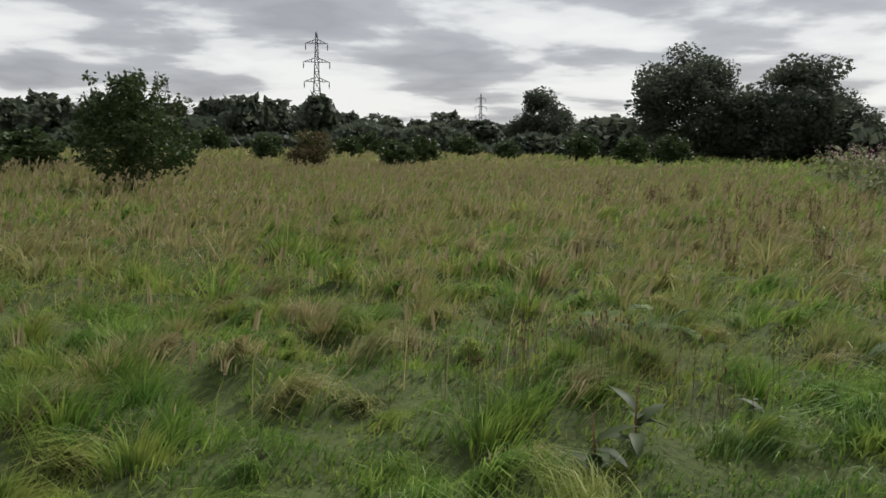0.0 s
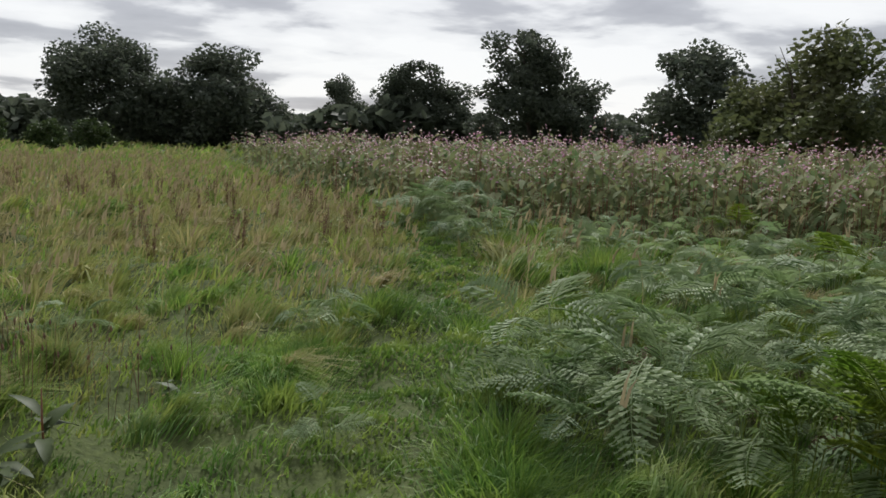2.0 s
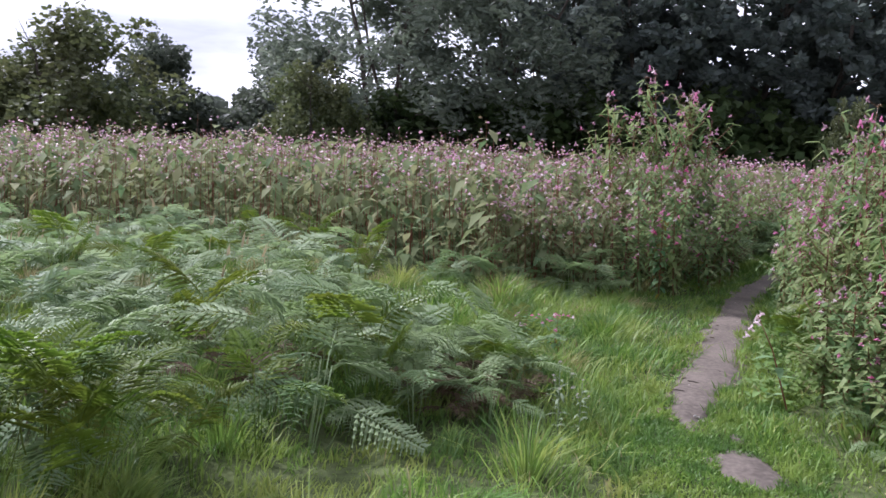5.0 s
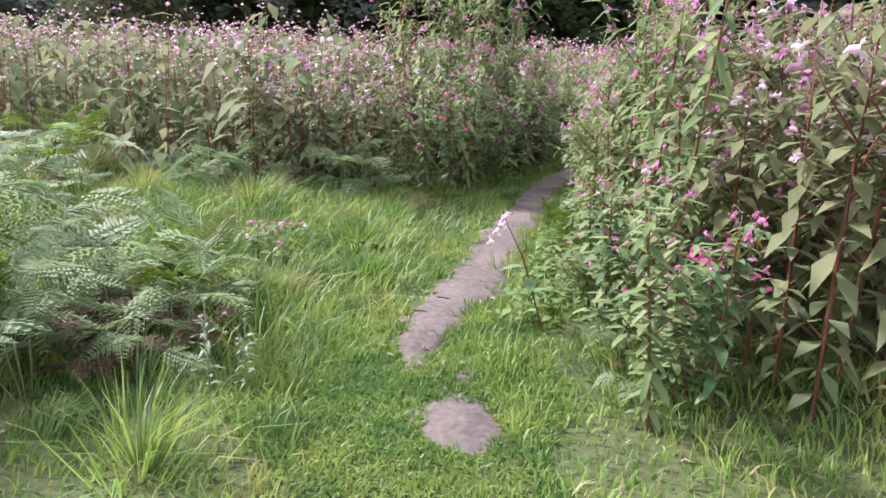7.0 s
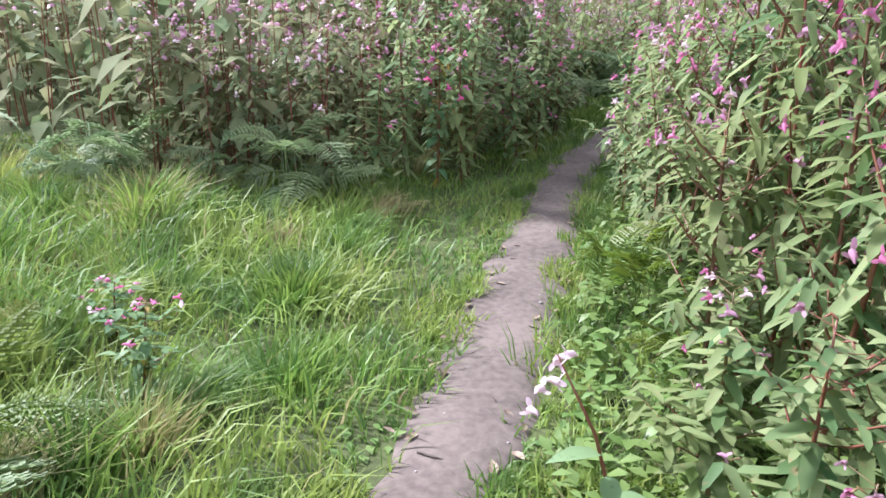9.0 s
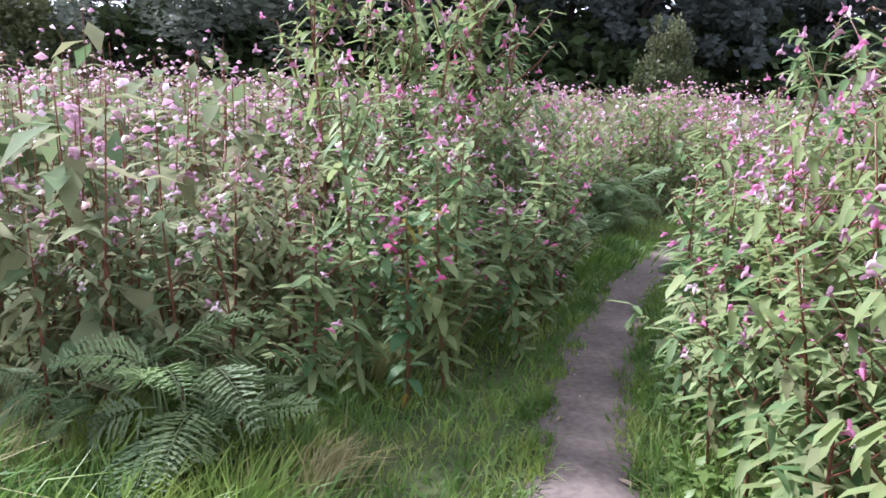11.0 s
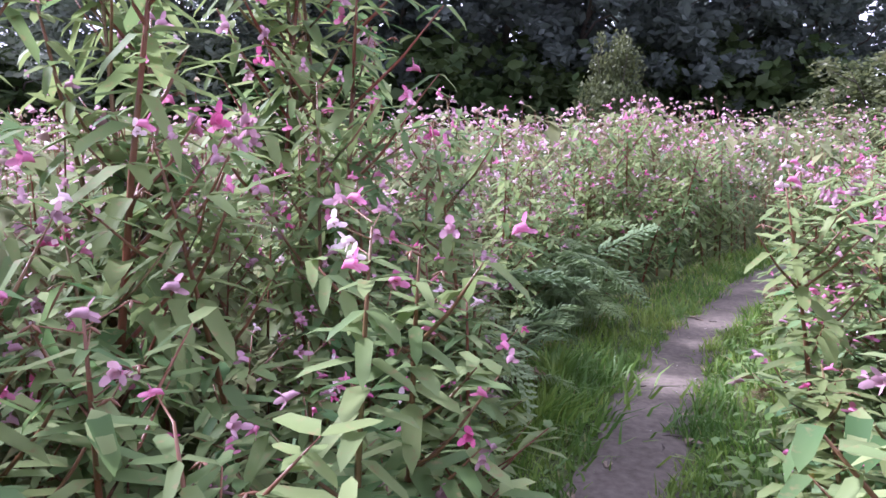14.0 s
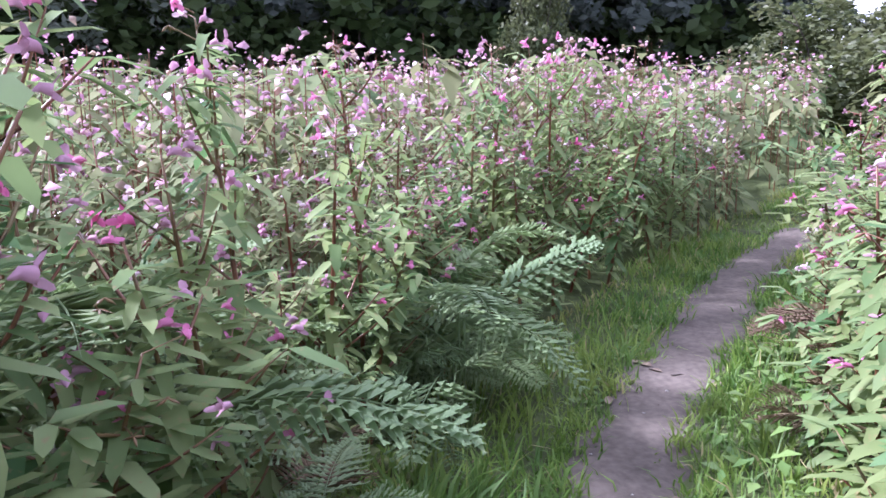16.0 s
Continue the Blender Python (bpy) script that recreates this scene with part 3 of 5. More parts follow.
# the hedge along the meadow's far side
hn = 16000
haz = np.radians(rng.uniform(-70, 37, hn))
hd = 105 + 12 * np.sin(haz * 9) + rng.normal(size=hn) * 2.0
htop = 2.6 + 1.1 * np.sin(haz * 23) + 0.8 * np.sin(haz * 61 + 1)
hp = np.stack([0.7 - hd * np.sin(haz), -0.5 + hd * np.cos(haz), htop * rng.uniform(0.02, 1, hn)], 1)
for lo, hi, dist, high, count in ((4, 38, 188, 6.3, 5200), (-32, 5, 200, 4.2, 4200)):
    haz = np.radians(rng.uniform(lo, hi, count))
    htop = high * (1 + 0.16 * np.sin(haz * 31) + 0.12 * np.sin(haz * 83))
    hd = dist + rng.normal(size=count) * 3
    hp = np.concatenate([hp, np.stack([0.7 - hd * np.sin(haz), -0.5 + hd * np.cos(haz), htop * rng.uniform(0.02, 1, count)], 1)])
hn = 9000
haz = np.radians(rng.uniform(-75, -26, hn))
hd = 66 + 5 * np.sin(haz * 13) + rng.normal(size=hn) * 1.5
htop = 3.4 + 0.7 * np.sin(haz * 29) + 0.5 * np.sin(haz * 71 + 1)
hp = np.concatenate([hp, np.stack([0.7 - hd * np.sin(haz), -0.5 + hd * np.cos(haz), htop * rng.uniform(0.02, 1, hn)], 1)])
tagged(new("hedgerow", np_mesh("hedgerow", *sprays(hp, 0.75, rng), DARK_LEAF)), "dark overgrown hedgerow along the far side of the meadow", "hedge", kind="stuff")

shrub = make_tree("meadow_shrub", 3.2, 3.3, 0.1, 9000, 0.075, SHRUB_LEAF, 21, 60, 0.13, stems=6, lance=1.7, top=0.55, label="wild green shrub with thin upright shoots in the grass", category="shrub")
put(shrub, -7.9, 21.9, 0, 1.0, 1.0, True)
shoots = Shape()
srng = np.random.default_rng(8)
for k in range(16):
    a, r = srng.uniform(0, 6.28), srng.uniform(0.2, 1.2)
    b = np.array([r * math.cos(a), r * math.sin(a), 2.4])
    t = b + np.array([math.cos(a) * 0.25, math.sin(a) * 0.25, srng.uniform(0.7, 1.15)])
    shoots.add(*tube([b, (b + t) / 2 + srng.normal(size=3) * 0.05, t], [0.012, 0.009, 0.004], 4))
    pts = b + (t - b) * srng.uniform(0.1, 1, 26)[:, None] + srng.normal(size=(26, 3)) * 0.05
    shoots.add(*sprays(pts, 0.07, srng))
part("shoots", shoots.mesh("shoots", SHRUB_LEAF), shrub)
bush = make_tree("bush", 2.0, 2.4, 0.0, 2200, 0.14, SHRUB_LEAF, 22, 26, 0.17, stems=4, label="low dark green bush in the meadow", category="bush")
put(bush, *at_bearing(12.6, 62, 0.67, -0.5), 0, 1.05, 0.9, True)
put(bush, *at_bearing(3.9, 44, 0.67, -0.5), 60, 0.85, 0.9)
put(bush, *at_bearing(2.0, 54, 0.67, -0.5), 120, 1.0, 0.95)
put(bush, *at_bearing(27.3, 36, 0.67, -0.5), 200, 1.2, 0.75, label="low bramble thicket at the field's side")
put(bush, *at_bearing(30.5, 33, 0.67, -0.5), 300, 1.2, 0.8, label="low bramble thicket at the field's side")
brown_bush = make_tree("brown_bush", 1.75, 2.3, 0.0, 3000, 0.1, BROWN_LEAF, 23, 22, 0.17, stems=5, label="rounded bush with rusty brown leaves", category="bush")
put(brown_bush, *at_bearing(9.8, 43, 0.67, -0.5), 0, 1.0, 1.0, True)
for az, d, s in ((-97, 37, 2.2), (-100, 38, 2.0), (-104, 38, 2.4), (-109, 39, 2.3), (-113, 41, 2.3), (-118, 42, 2.4), (-122, 44, 2.4), (-88, 36, 2.0), (-84, 35, 2.0), (-92, 37, 2.2), (-95, 44, 2.5), (-106, 46, 2.6), (-115, 48, 2.6)):
    put(bush, *at_bearing(az, d), az * 33, s, 0.95, label="dark undergrowth at the foot of the wood")
for az, d, s in ((7, 70, 1.0), (-1, 80, 1.2), (-4, 66, 0.9), (-9, 70, 1.3), (-12.5, 60, 1.1), (-15, 62, 1.2), (5.5, 90, 1.3), (16, 95, 1.5), (20, 100, 1.5), (-28, 66, 1.3)):
    put(bush, *at_bearing(az, d, 0.67, -0.5), az * 40, s, 0.9)

# ---- pylons, house ----


def strut(shape, a, b, r):
    shape.add(*tube([a, b], [r, r], 4))


def make_pylon(height):
    thing = new("electricity_pylon")
    h = height

    def half(z):
        s = z / h
        return 0.105 * h * (1 - s / 0.5) + 0.026 * h * (s / 0.5) if s < 0.5 else 0.026 * h * (1 - (s - 0.5) / 0.5 * 0.75)

    r = 0.0042 * h
    legs = [(1, 1), (-1, 1), (-1, -1), (1, -1)]
    levels = [0, 0.14, 0.27, 0.38, 0.48, 0.57, 0.65, 0.73, 0.8, 0.87, 0.93, 1.0]
    for sx, sy in legs:
        leg = Shape()
        for a, b in zip(levels, levels[1:]):
            strut(leg, (sx * half(a * h), sy * half(a * h), a * h), (sx * half(b * h), sy * half(b * h), b * h), r)
        part("leg", leg.mesh("leg", STEEL), thing)
    for k in range(4):
        (ax, ay), (bx, by) = legs[k], legs[(k + 1) % 4]
        lace = Shape()
        for a, b in zip(levels, levels[1:]):
            for p, q in (((ax, ay), (bx, by)), ((bx, by), (ax, ay))):
                strut(lace, (p[0] * half(a * h), p[1] * half(a * h), a * h), (q[0] * half(b * h), q[1] * half(b * h), b * h), r * 0.55)
            strut(lace, (ax * half(b * h), ay * half(b * h), b * h), (bx * half(b * h), by * half(b * h), b * h), r * 0.5)
        part("bracing", lace.mesh("bracing", STEEL), thing)
    for z, reach in ((0.9, 0.098), (0.735, 0.118), (0.56, 0.112)):
        for s in (-1, 1):
            arm = Shape()
            tip = (s * reach * h, 0, z * h)
            w = half(z * h)
            for sy in (-1, 1):
                strut(arm, (s * w, sy * w, z * h), tip, r * 0.75)
                strut(arm, (s * w, sy * w, (z + 0.035) * h), tip, r * 0.75)
                for u in (0.3, 0.6):
                    strut(arm, (s * (w + (reach * h - w) * u), sy * w * (1 - u), z * h), (s * (w + (reach * h - w) * u), sy * w * (1 - u), (z + 0.035 * (1 - u)) * h), r * 0.5)
            arm_ob = part("crossarm", arm.mesh("crossarm", STEEL), thing)
            part("insulator", Shape().add(*tube([tip, (tip[0], 0, (z - 0.03) * h), (tip[0], 0, (z - 0.06) * h)], [r * 0.7, r * 1.3, r * 0.7], 6)).mesh("insulator", PORCELAIN), arm_ob)
    return tagged(thing, "tall grey lattice steel pylon with three crossarms", "pylon")


pylon = make_pylon(36.0)
put(pylon, *at_bearing(9.2, 276, 0.67, -0.48), 12, 1.0, 1.0, True)
put(pylon, *at_bearing(-2.05, 610, 0.67, -0.48), 8, 1.0, 1.0)


def make_house():
    thing = new("house")
    part("wall", Shape().add(*box(-5, 5, -4, 4, 0, 5)).mesh("wall", BRICK), thing)
    gable = [(-5, -4, 5), (-5, 4, 5), (-5, 0, 8.2), (-4.7, -4, 5), (-4.7, 4, 5), (-4.7, 0, 8.2)]
    part("gable", Shape().add(gable, [(0, 1, 2), (3, 5, 4), (0, 3, 4), (0, 4, 1), (1, 4, 5), (1, 5, 2), (2, 5, 3), (2, 3, 0)]).mesh("gable", RENDERED), thing, "white rendered gable")
    roof = part("roof", Shape().add([(-5.3, -4.4, 4.8), (5.3, -4.4, 4.8), (5.3, 0, 8.5), (-5.3, 0, 8.5), (-5.3, 4.4, 4.8), (5.3, 4.4, 4.8), (-5.3, -4.2, 4.6), (5.3, -4.2, 4.6), (5.3, 4.2, 4.6), (-5.3, 4.2, 4.6)],
         [(0, 1, 2), (0, 2, 3), (3, 2, 5), (3, 5, 4), (0, 6, 7), (0, 7, 1), (4, 5, 8), (4, 8, 9)]).mesh("roof", TILE), thing)
    part("chimney", Shape().add(*box(2.5, 3.5, -0.5, 0.5, 7, 9.6)).mesh("chimney", BRICK), roof)
    for x in (-3, 0.2, 3):
        for z in (1.0, 3.2):
            w = part("window", Shape().add(*box(x - 0.6, x + 0.6, -4.06, -3.95, z, z + 1.2)).mesh("window", RENDERED), thing)
            part("pane", Shape().add(*box(x - 0.5, x + 0.5, -4.09, -4.05, z + 0.1, z + 1.1)).mesh("pane", PANE), w)
    return tagged(thing, "distant brick house with a tiled roof and pale gable", "house")


put(make_house(), *at_bearing(-2.75, 330, 0.67, -0.48), 60, 0.75, 1.0, True)

# ---- balsam ----


def plain_leaf(length, width, droop, fold):
    """The same leaf with fewer faces, for plants further off."""
    v, f = leaf(length, width, droop, fold)
    return v[np.array([0, 2, 4, 6, 9])], np.array([[0, 1, 3], [1, 2, 3], [0, 4, 1], [1, 4, 2]])


def mid_leaf(length, width, droop, fold):
    """The same leaf with a moderate number of faces."""
    v, f = leaf(length, width, droop, fold)
    keep = np.array([0, 1, 3, 4, 5, 7, 8, 10])
    return v[keep], np.array([[0, 1, 4], [1, 2, 5], [1, 5, 4], [2, 3, 5], [0, 6, 1], [1, 6, 7], [1, 7, 2], [2, 7, 3]])


def make_flower(petal):
    """One hooded balsam flower: pouch, hood and two lips, opening to +y."""
    s = Shape()
    s.add(*tube([(0, 0.012, 0), (0, -0.008, 0), (0, -0.02, -0.009)], [0.0125, 0.009, 0.0015], 5, False))
    for a, tilt, w in ((0, 55, 0.024), (125, 25, 0.02), (-125, 25, 0.02)):
        v, f = petal(0.024, w * 1.1, -0.2, 0.3)
        v = placed(v, pose(0, 0.01, 0) @ Matrix.Rotation(radians(a), 4, "Y") @ pose(0, 0, 0.008, tilt))
        s.add(v, f)
    return s


FLOWER, FULL_FLOWER = make_flower(plain_leaf).arrays(), make_flower(mid_leaf).arrays()
FLOWER_MESH = [np_mesh("flower", FULL_FLOWER[0] * 0.98, FULL_FLOWER[1], m) for m in (PINK, PALE, MAGENTA, STAND_PINK)]
LEAF_MESH = [np_mesh("leaf", *leaf(le, w, d, 0.25), m) for le, w, d, m in ((0.21, 0.088, 0.3, BALSAM), (0.18, 0.078, 0.55, BALSAM), (0.14, 0.062, 0.15, BALSAM), (0.16, 0.055, 0.7, YELLOWED))]


def balsam_layout(height, seed, bushy=1.0):
    """Where a plant's stem, side shoots, leaves and flowers go."""
    r = np.random.default_rng(seed)
    bend = r.normal(size=2) * 0.05

    def spine(s):
        return np.array([bend[0] * s * s * height, bend[1] * s * s * height, s * height])

    stems = [([spine(s) for s in (-0.05, 0.3, 0.6, 0.85, 1.0)], [0.013, 0.012, 0.009, 0.006, 0.003])]
    leaves, flowers, pods = [], [], []
    s, turn = 0.08, r.uniform(0, 6)
    while s < 0.97:
        turn += 1.05
        n = 3 if s < 0.85 else 4
        grow = 1.0 if s < 0.7 else 1.0 - (s - 0.7) * 1.7
        if s < 0.2:
            grow *= 0.8
        for k in range(n):
            if r.random() < 0.88 * bushy:
                leaves.append((spine(s), turn + 2 * math.pi * k / n + r.normal() * 0.2, r.uniform(-25, 30) - 15 * (s < 0.5), grow * r.uniform(0.75, 1.2), r.random()))
        s += r.uniform(0.055, 0.085) * (0.85 if bushy > 1.3 else 1.3) / height
    for k in range(int(8 * bushy)):
        s0 = r.uniform(0.18, 0.85)
        a = r.uniform(0, 2 * math.pi)
        ln = height * r.uniform(0.14, 0.28)
        b = spine(s0)
        e = b + np.array([math.cos(a) * ln * 0.75, math.sin(a) * ln * 0.75, ln * 0.75])
        stems.append(([b, b * 0.45 + e * 0.55 + np.array([0, 0, -0.02]), e], [0.006, 0.005, 0.002]))
        for u in (0.5, 0.7, 0.85, 1.0):
            for j in range(2):
                leaves.append((b + (e - b) * u, a + r.uniform(-2.2, 2.2), r.uniform(-30, 30), r.uniform(0.45, 0.85), r.random()))
        for j in range(r.integers(0, 3 if bushy > 1 else 5) if s0 > 0.4 else 0):
            flowers.append((e + r.normal(size=3) * 0.05 + np.array([0, 0, 0.03]), r.uniform(0, 6.28), r.uniform(-30, 20), r.uniform(0.8, 1.25), r.random()))
    for k in range(r.integers(5, 9)):
        p = spine(r.uniform(0.8, 1.02))
        a = r.uniform(0, 6.28)
        q = p + np.array([math.cos(a), math.sin(a), 0.4]) * r.uniform(0.04, 0.12)
        stems.append(([p, q], [0.0025, 0.0012]))
        if r.random() < 0.42:
            flowers.append((q, a, r.uniform(-30, 20), r.uniform(0.8, 1.25), r.random()))
        else:
            pods.append((q, a))
    return stems, leaves, flowers, pods


def turned(p, az, up, s):
    return Matrix.Translation(Vector(p)) @ pose(0, 0, 0, 0, 0, math.degrees(az)) @ pose(0, 0, 0, up) @ Matrix.Diagonal((s, s, s, 1))


def make_balsam(height, seed, split, bushy=1.0, yellow=0.05):
    """A balsam plant; split: each leaf and flower is a part of its own."""
    thing = new("balsam_plant")
    stems, leaves, flowers, pods = balsam_layout(height, seed, bushy)
    st = Shape()
    for p, r in stems:
        st.add(*tube(p, r, 5))
    for p, a in pods:
        sh = Shape()
        for k in range(3):
            d = np.array([math.cos(a + k * 2), math.sin(a + k * 2), -0.6]) * 0.02
            sh.add(*tube([p, p + d * 0.6, p + d * 1.3], [0.002, 0.005, 0.001], 4))
        st.add(*sh.arrays())
    part("stem", st.mesh("stem", STEM, True), thing, "reddish fleshy stem")
    if split:
        for p, a, up, s, u in leaves:
            me = LEAF_MESH[3] if u < yellow else LEAF_MESH[int(u * 997) % 3]
            part("leaf", me, thing).matrix_local = turned(p, a, up, s)
        for p, a, up, s, u in flowers:
            part("flower", FLOWER_MESH[0 if u < 0.58 else (1 if u < 0.82 else 2)], thing).matrix_local = turned(p, a, up, s * 1.35)
    else:
        lv = Shape()
        for p, a, up, s, u in leaves:
            v, f = mid_leaf((0.21, 0.18, 0.15)[int(u * 997) % 3], 0.074, (0.25, 0.5, 0.1)[int(u * 997) % 3], 0.25)
            lv.add(placed(v, turned(p, a, up, s)), f)
        for p, a, up, s, u in flowers:
            part("flower", FLOWER_MESH[(3 if u < 0.45 else 0) if u < 0.76 else (1 if u < 0.87 else 2)], thing).matrix_local = turned(p, a, up, s)
        tagged(part("leaves", lv.mesh("leaves", BALSAM_MANY), thing), kind="stuff")
    return tagged(thing, "pink flowering balsam with red stem and toothed leaves", "balsam", "balsam along the path")


def far_corner():
    rng = np.random.default_rng(31)
    whole = [make_balsam(1.45 + 0.1 * (k % 3), 100 + k, False, 1.5) for k in range(7)]
    split = [make_balsam(1.3 + 0.1 * (k % 3), 200 + k, True, 0.9, 0.08) for k in range(5)]
    used = set()

    def plant(kinds, k, x, y, h, label=""):
        ob = kinds[k]
        base = 1.45 + 0.1 * (k % 3) if kinds is whole else 1.3 + 0.1 * (k % 3)
        s = h / base
        wide = max(0.75, min(1.1, s)) * (0.82 if x < 9 else 1.0)
        m = pose(x, y, float(gz(x, y)), rng.normal() * 4, rng.normal() * 4, rng.uniform(0, 360)) @ Matrix.Diagonal((wide, wide, s, 1))
        if ob in used:
            ob = copy_thing(ob, m)
        else:
            used.add(ob)
            ob.matrix_world = m
        if label:
            tagged(ob, label)

    # nearest plants on both sides of the path, leaf by leaf
    near_n = 0
    x = rng.uniform(9.7, 14.5, 4000)
    y = rng.uniform(-7.5, -1.5, 4000)
    d = line_dist(TRACK, x, y)
    ok = (inside(BALSAM_LEFT, x, y) | inside(BALSAM_RIGHT, x, y)) & (d > 0.36) & (d < 1.25)
    taken = []
    for px, py, pd in zip(x[ok], y[ok], d[ok]):
        if near_n < 16 and all((px - a) ** 2 + (py - b) ** 2 > 0.055 for a, b in taken):
            left = py > -3.62 - 0.42 * (px - 9.76)
            if left and px > 11.9:
                continue
            h = (0.75 + 0.3 * min(1, (pd - 0.42) / 0.6)) if left else ((0.85 if px < 11 else 0.55) + 0.4 * min(1, (pd - 0.42) / 0.6))
            plant(split, near_n % 5, px, py, h * rng.uniform(0.88, 1.1))
            taken.append((px, py))
            near_n += 1
    # the first plants of the stand, beside the start of the path, and two young ones in the grass
    for k, (px, py, h) in enumerate(((5.12, -3.38, 1.15), (5.42, -3.52, 1.3), (5.3, -3.2, 0.65), (7.1, -1.5, 0.5), (7.55, -1.3, 0.55))):
        plant(split, k, px, py, h, "young flowering balsam in the long grass" if py > -2 else "")
        taken.append((px, py))
    # tall plants behind the first row
    for k in range(14):
        u = k / 13
        px, py = 11.8 + 1.9 * u + rng.normal() * 0.2, -2.45 - 1.7 * u + rng.normal() * 0.16
        plant(whole, k % 7, px, py, (2.3 - 0.9 * min(u, 0.5)) * rng.uniform(0.9, 1.05), "tall yellowing balsam standing above the other plants")
        taken.append((px, py))
    # the rest of the stand, plant by plant
    x = rng.uniform(4.5, 20, 30000)
    y = rng.uniform(-9.5, 6, 30000)
    d = line_dist(TRACK, x, y)
    left = inside(BALSAM_LEFT, x, y)
    right = inside(BALSAM_RIGHT, x, y)
    ok = (left | right) & (d > np.where(x > 9, 0.4, 0.5)) & (d < 5.5)
    n, cells, extra = 0, {}, [[] for k in range(7)]
    order = np.argsort(np.round(d[ok] / 0.8))
    for px, py, pd, le in zip(x[ok][order], y[ok][order], d[ok][order], left[ok][order]):
        gap = (0.2 if le else 0.165) + 0.02 * pd
        key = (int(px / 0.3), int(py / 0.3))
        if any((px - a) ** 2 + (py - b) ** 2 < gap * gap for i in (-1, 0, 1) for j in (-1, 0, 1) for a, b in cells.get((key[0] + i, key[1] + j), ())):
            continue
        if any((px - a) ** 2 + (py - b) ** 2 < 0.04 for a, b in taken):
            continue
        cells.setdefault(key, []).append((px, py))
        edge = min(1, max(0, (pd - 0.5) / 1.3))
        away = min(1, max(0, (py + 1.6) / 2.0))
        h = (0.85 + (0.25 + 0.5 * away) * edge) if le else ((1.1 + 0.55 * edge) if px < 9 else ((0.95 + 0.5 * edge) if px < 11 else (0.65 + 0.5 * edge)))
        h *= rng.uniform(0.76, 1.14)
        if n < 165:
            plant(whole, n % 7, px, py, h)
        else:
            extra[n % 7].append((px, py, h))
        n += 1
        if n >= 560:
            break
    # low plants at the foot of the stand
    for k in range(9):
        px, py = 5.0 + 0.22 * k + rng.normal() * 0.08, -3.2 - 0.03 * k + rng.normal() * 0.1
        plant(whole, k % 7, px, py, rng.uniform(0.4, 0.8), "low leafy balsam at the foot of taller plants")

    # the far stand, too many to count
    x = rng.uniform(5, 38, 60000)
    y = rng.uniform(-22, 45, 60000)
    d = line_dist(TRACK, x, y)
    left = inside(BALSAM_LEFT, x, y)
    ok = (left | inside(BALSAM_RIGHT, x, y)) & (d > 1.9)
    far = np.hypot(x - 2, y + 1)
    ok &= rng.random(60000) < np.clip(1.3 - far / 34, 0.16, 1) * np.where(d < 4.6, 0.5, 0.28)
    x, y, far = x[ok], y[ok], far[ok]
    m = len(x)
    h = (1.36 + 0.14 * np.clip((y + 3) / 3, 0, 1)) * rng.uniform(0.66, 1.14, m) * (1 + 0.09 * np.sin(1.1 * x + 0.5 * y) * np.sin(0.9 * y - 0.3 * x)) + 0.3 * (rng.random(m) < 0.05)
    size = 1.25 + np.clip(far / 40, 0, 0.7)
    v4, f4 = plain_leaf(0.2, 0.075, 0.35, 0.2)
    lv = Shape()
    for k in range(10):
        u = rng.uniform(0.12, 0.97, m)
        a = rng.uniform(0, 6.28, m)
        r = rng.uniform(0, 0.14, m)
        p = np.stack([x + r * np.cos(a), y + r * np.sin(a), u * h], 1)
        lv.add(*mass(v4, f4, p, rng.uniform(0, 6.28, m), size * rng.uniform(0.7, 1.3, m), rng.uniform(-0.6, 0.4, m), rng))
    more = {"flowers": [Shape(), Shape(), Shape()], "stems": Shape()}
    for k in range(7):
        if not extra[k]:
            continue
        e = np.array(extra[k])
        q = len(e)
        s = e[:, 2] / (1.45 + 0.1 * (k % 3))
        pos = np.stack([e[:, 0], e[:, 1], gz(e[:, 0], e[:, 1])], 1)
        yaw, tilt = rng.uniform(0, 6.28, q), rng.normal(size=q) * 0.06
        stems, leaves, flowers, pods = balsam_layout(1.45 + 0.1 * (k % 3), 100 + k, 1.0)
        one, bloom, stalk = Shape(), [Shape(), Shape(), Shape()], Shape()
        for p, a, up, sz, u in leaves:
            one.add(placed(v4, turned(p, a, up, sz)), f4)
        for p, a, up, sz, u in flowers[::2]:
            bloom[0 if u < 0.5 else (1 if u < 0.88 else 2)].add(placed(FLOWER[0] * 1.15, turned(p, a, up, sz * 1.1)), FLOWER[1])
        for p, r in stems:
            stalk.add(*tube(p, r, 3))
        lv.add(*mass(*one.arrays(), pos, yaw, s, tilt, rng))
        more["stems"].add(*mass(*stalk.arrays(), pos, yaw, s, tilt, rng))
        for sh, bl in zip(more["flowers"], bloom):
            if bl.n:
                sh.add(*mass(*bl.arrays(), pos, yaw, s, tilt, rng))
    stand = tagged(new("balsam_stand", lv.mesh("balsam_stand", STAND_LEAF)), "dense stand of balsam in pink and brown flower", "balsam", kind="stuff")
    fv = np.array([[-0.5, 0, 0], [0, 0.5, 0.1], [0.5, 0, 0], [0, -0.5, -0.1], [0, 0, 0.45]]) * 0.032
    ff = np.array([[0, 1, 4], [1, 2, 4], [2, 3, 4], [3, 0, 4]])
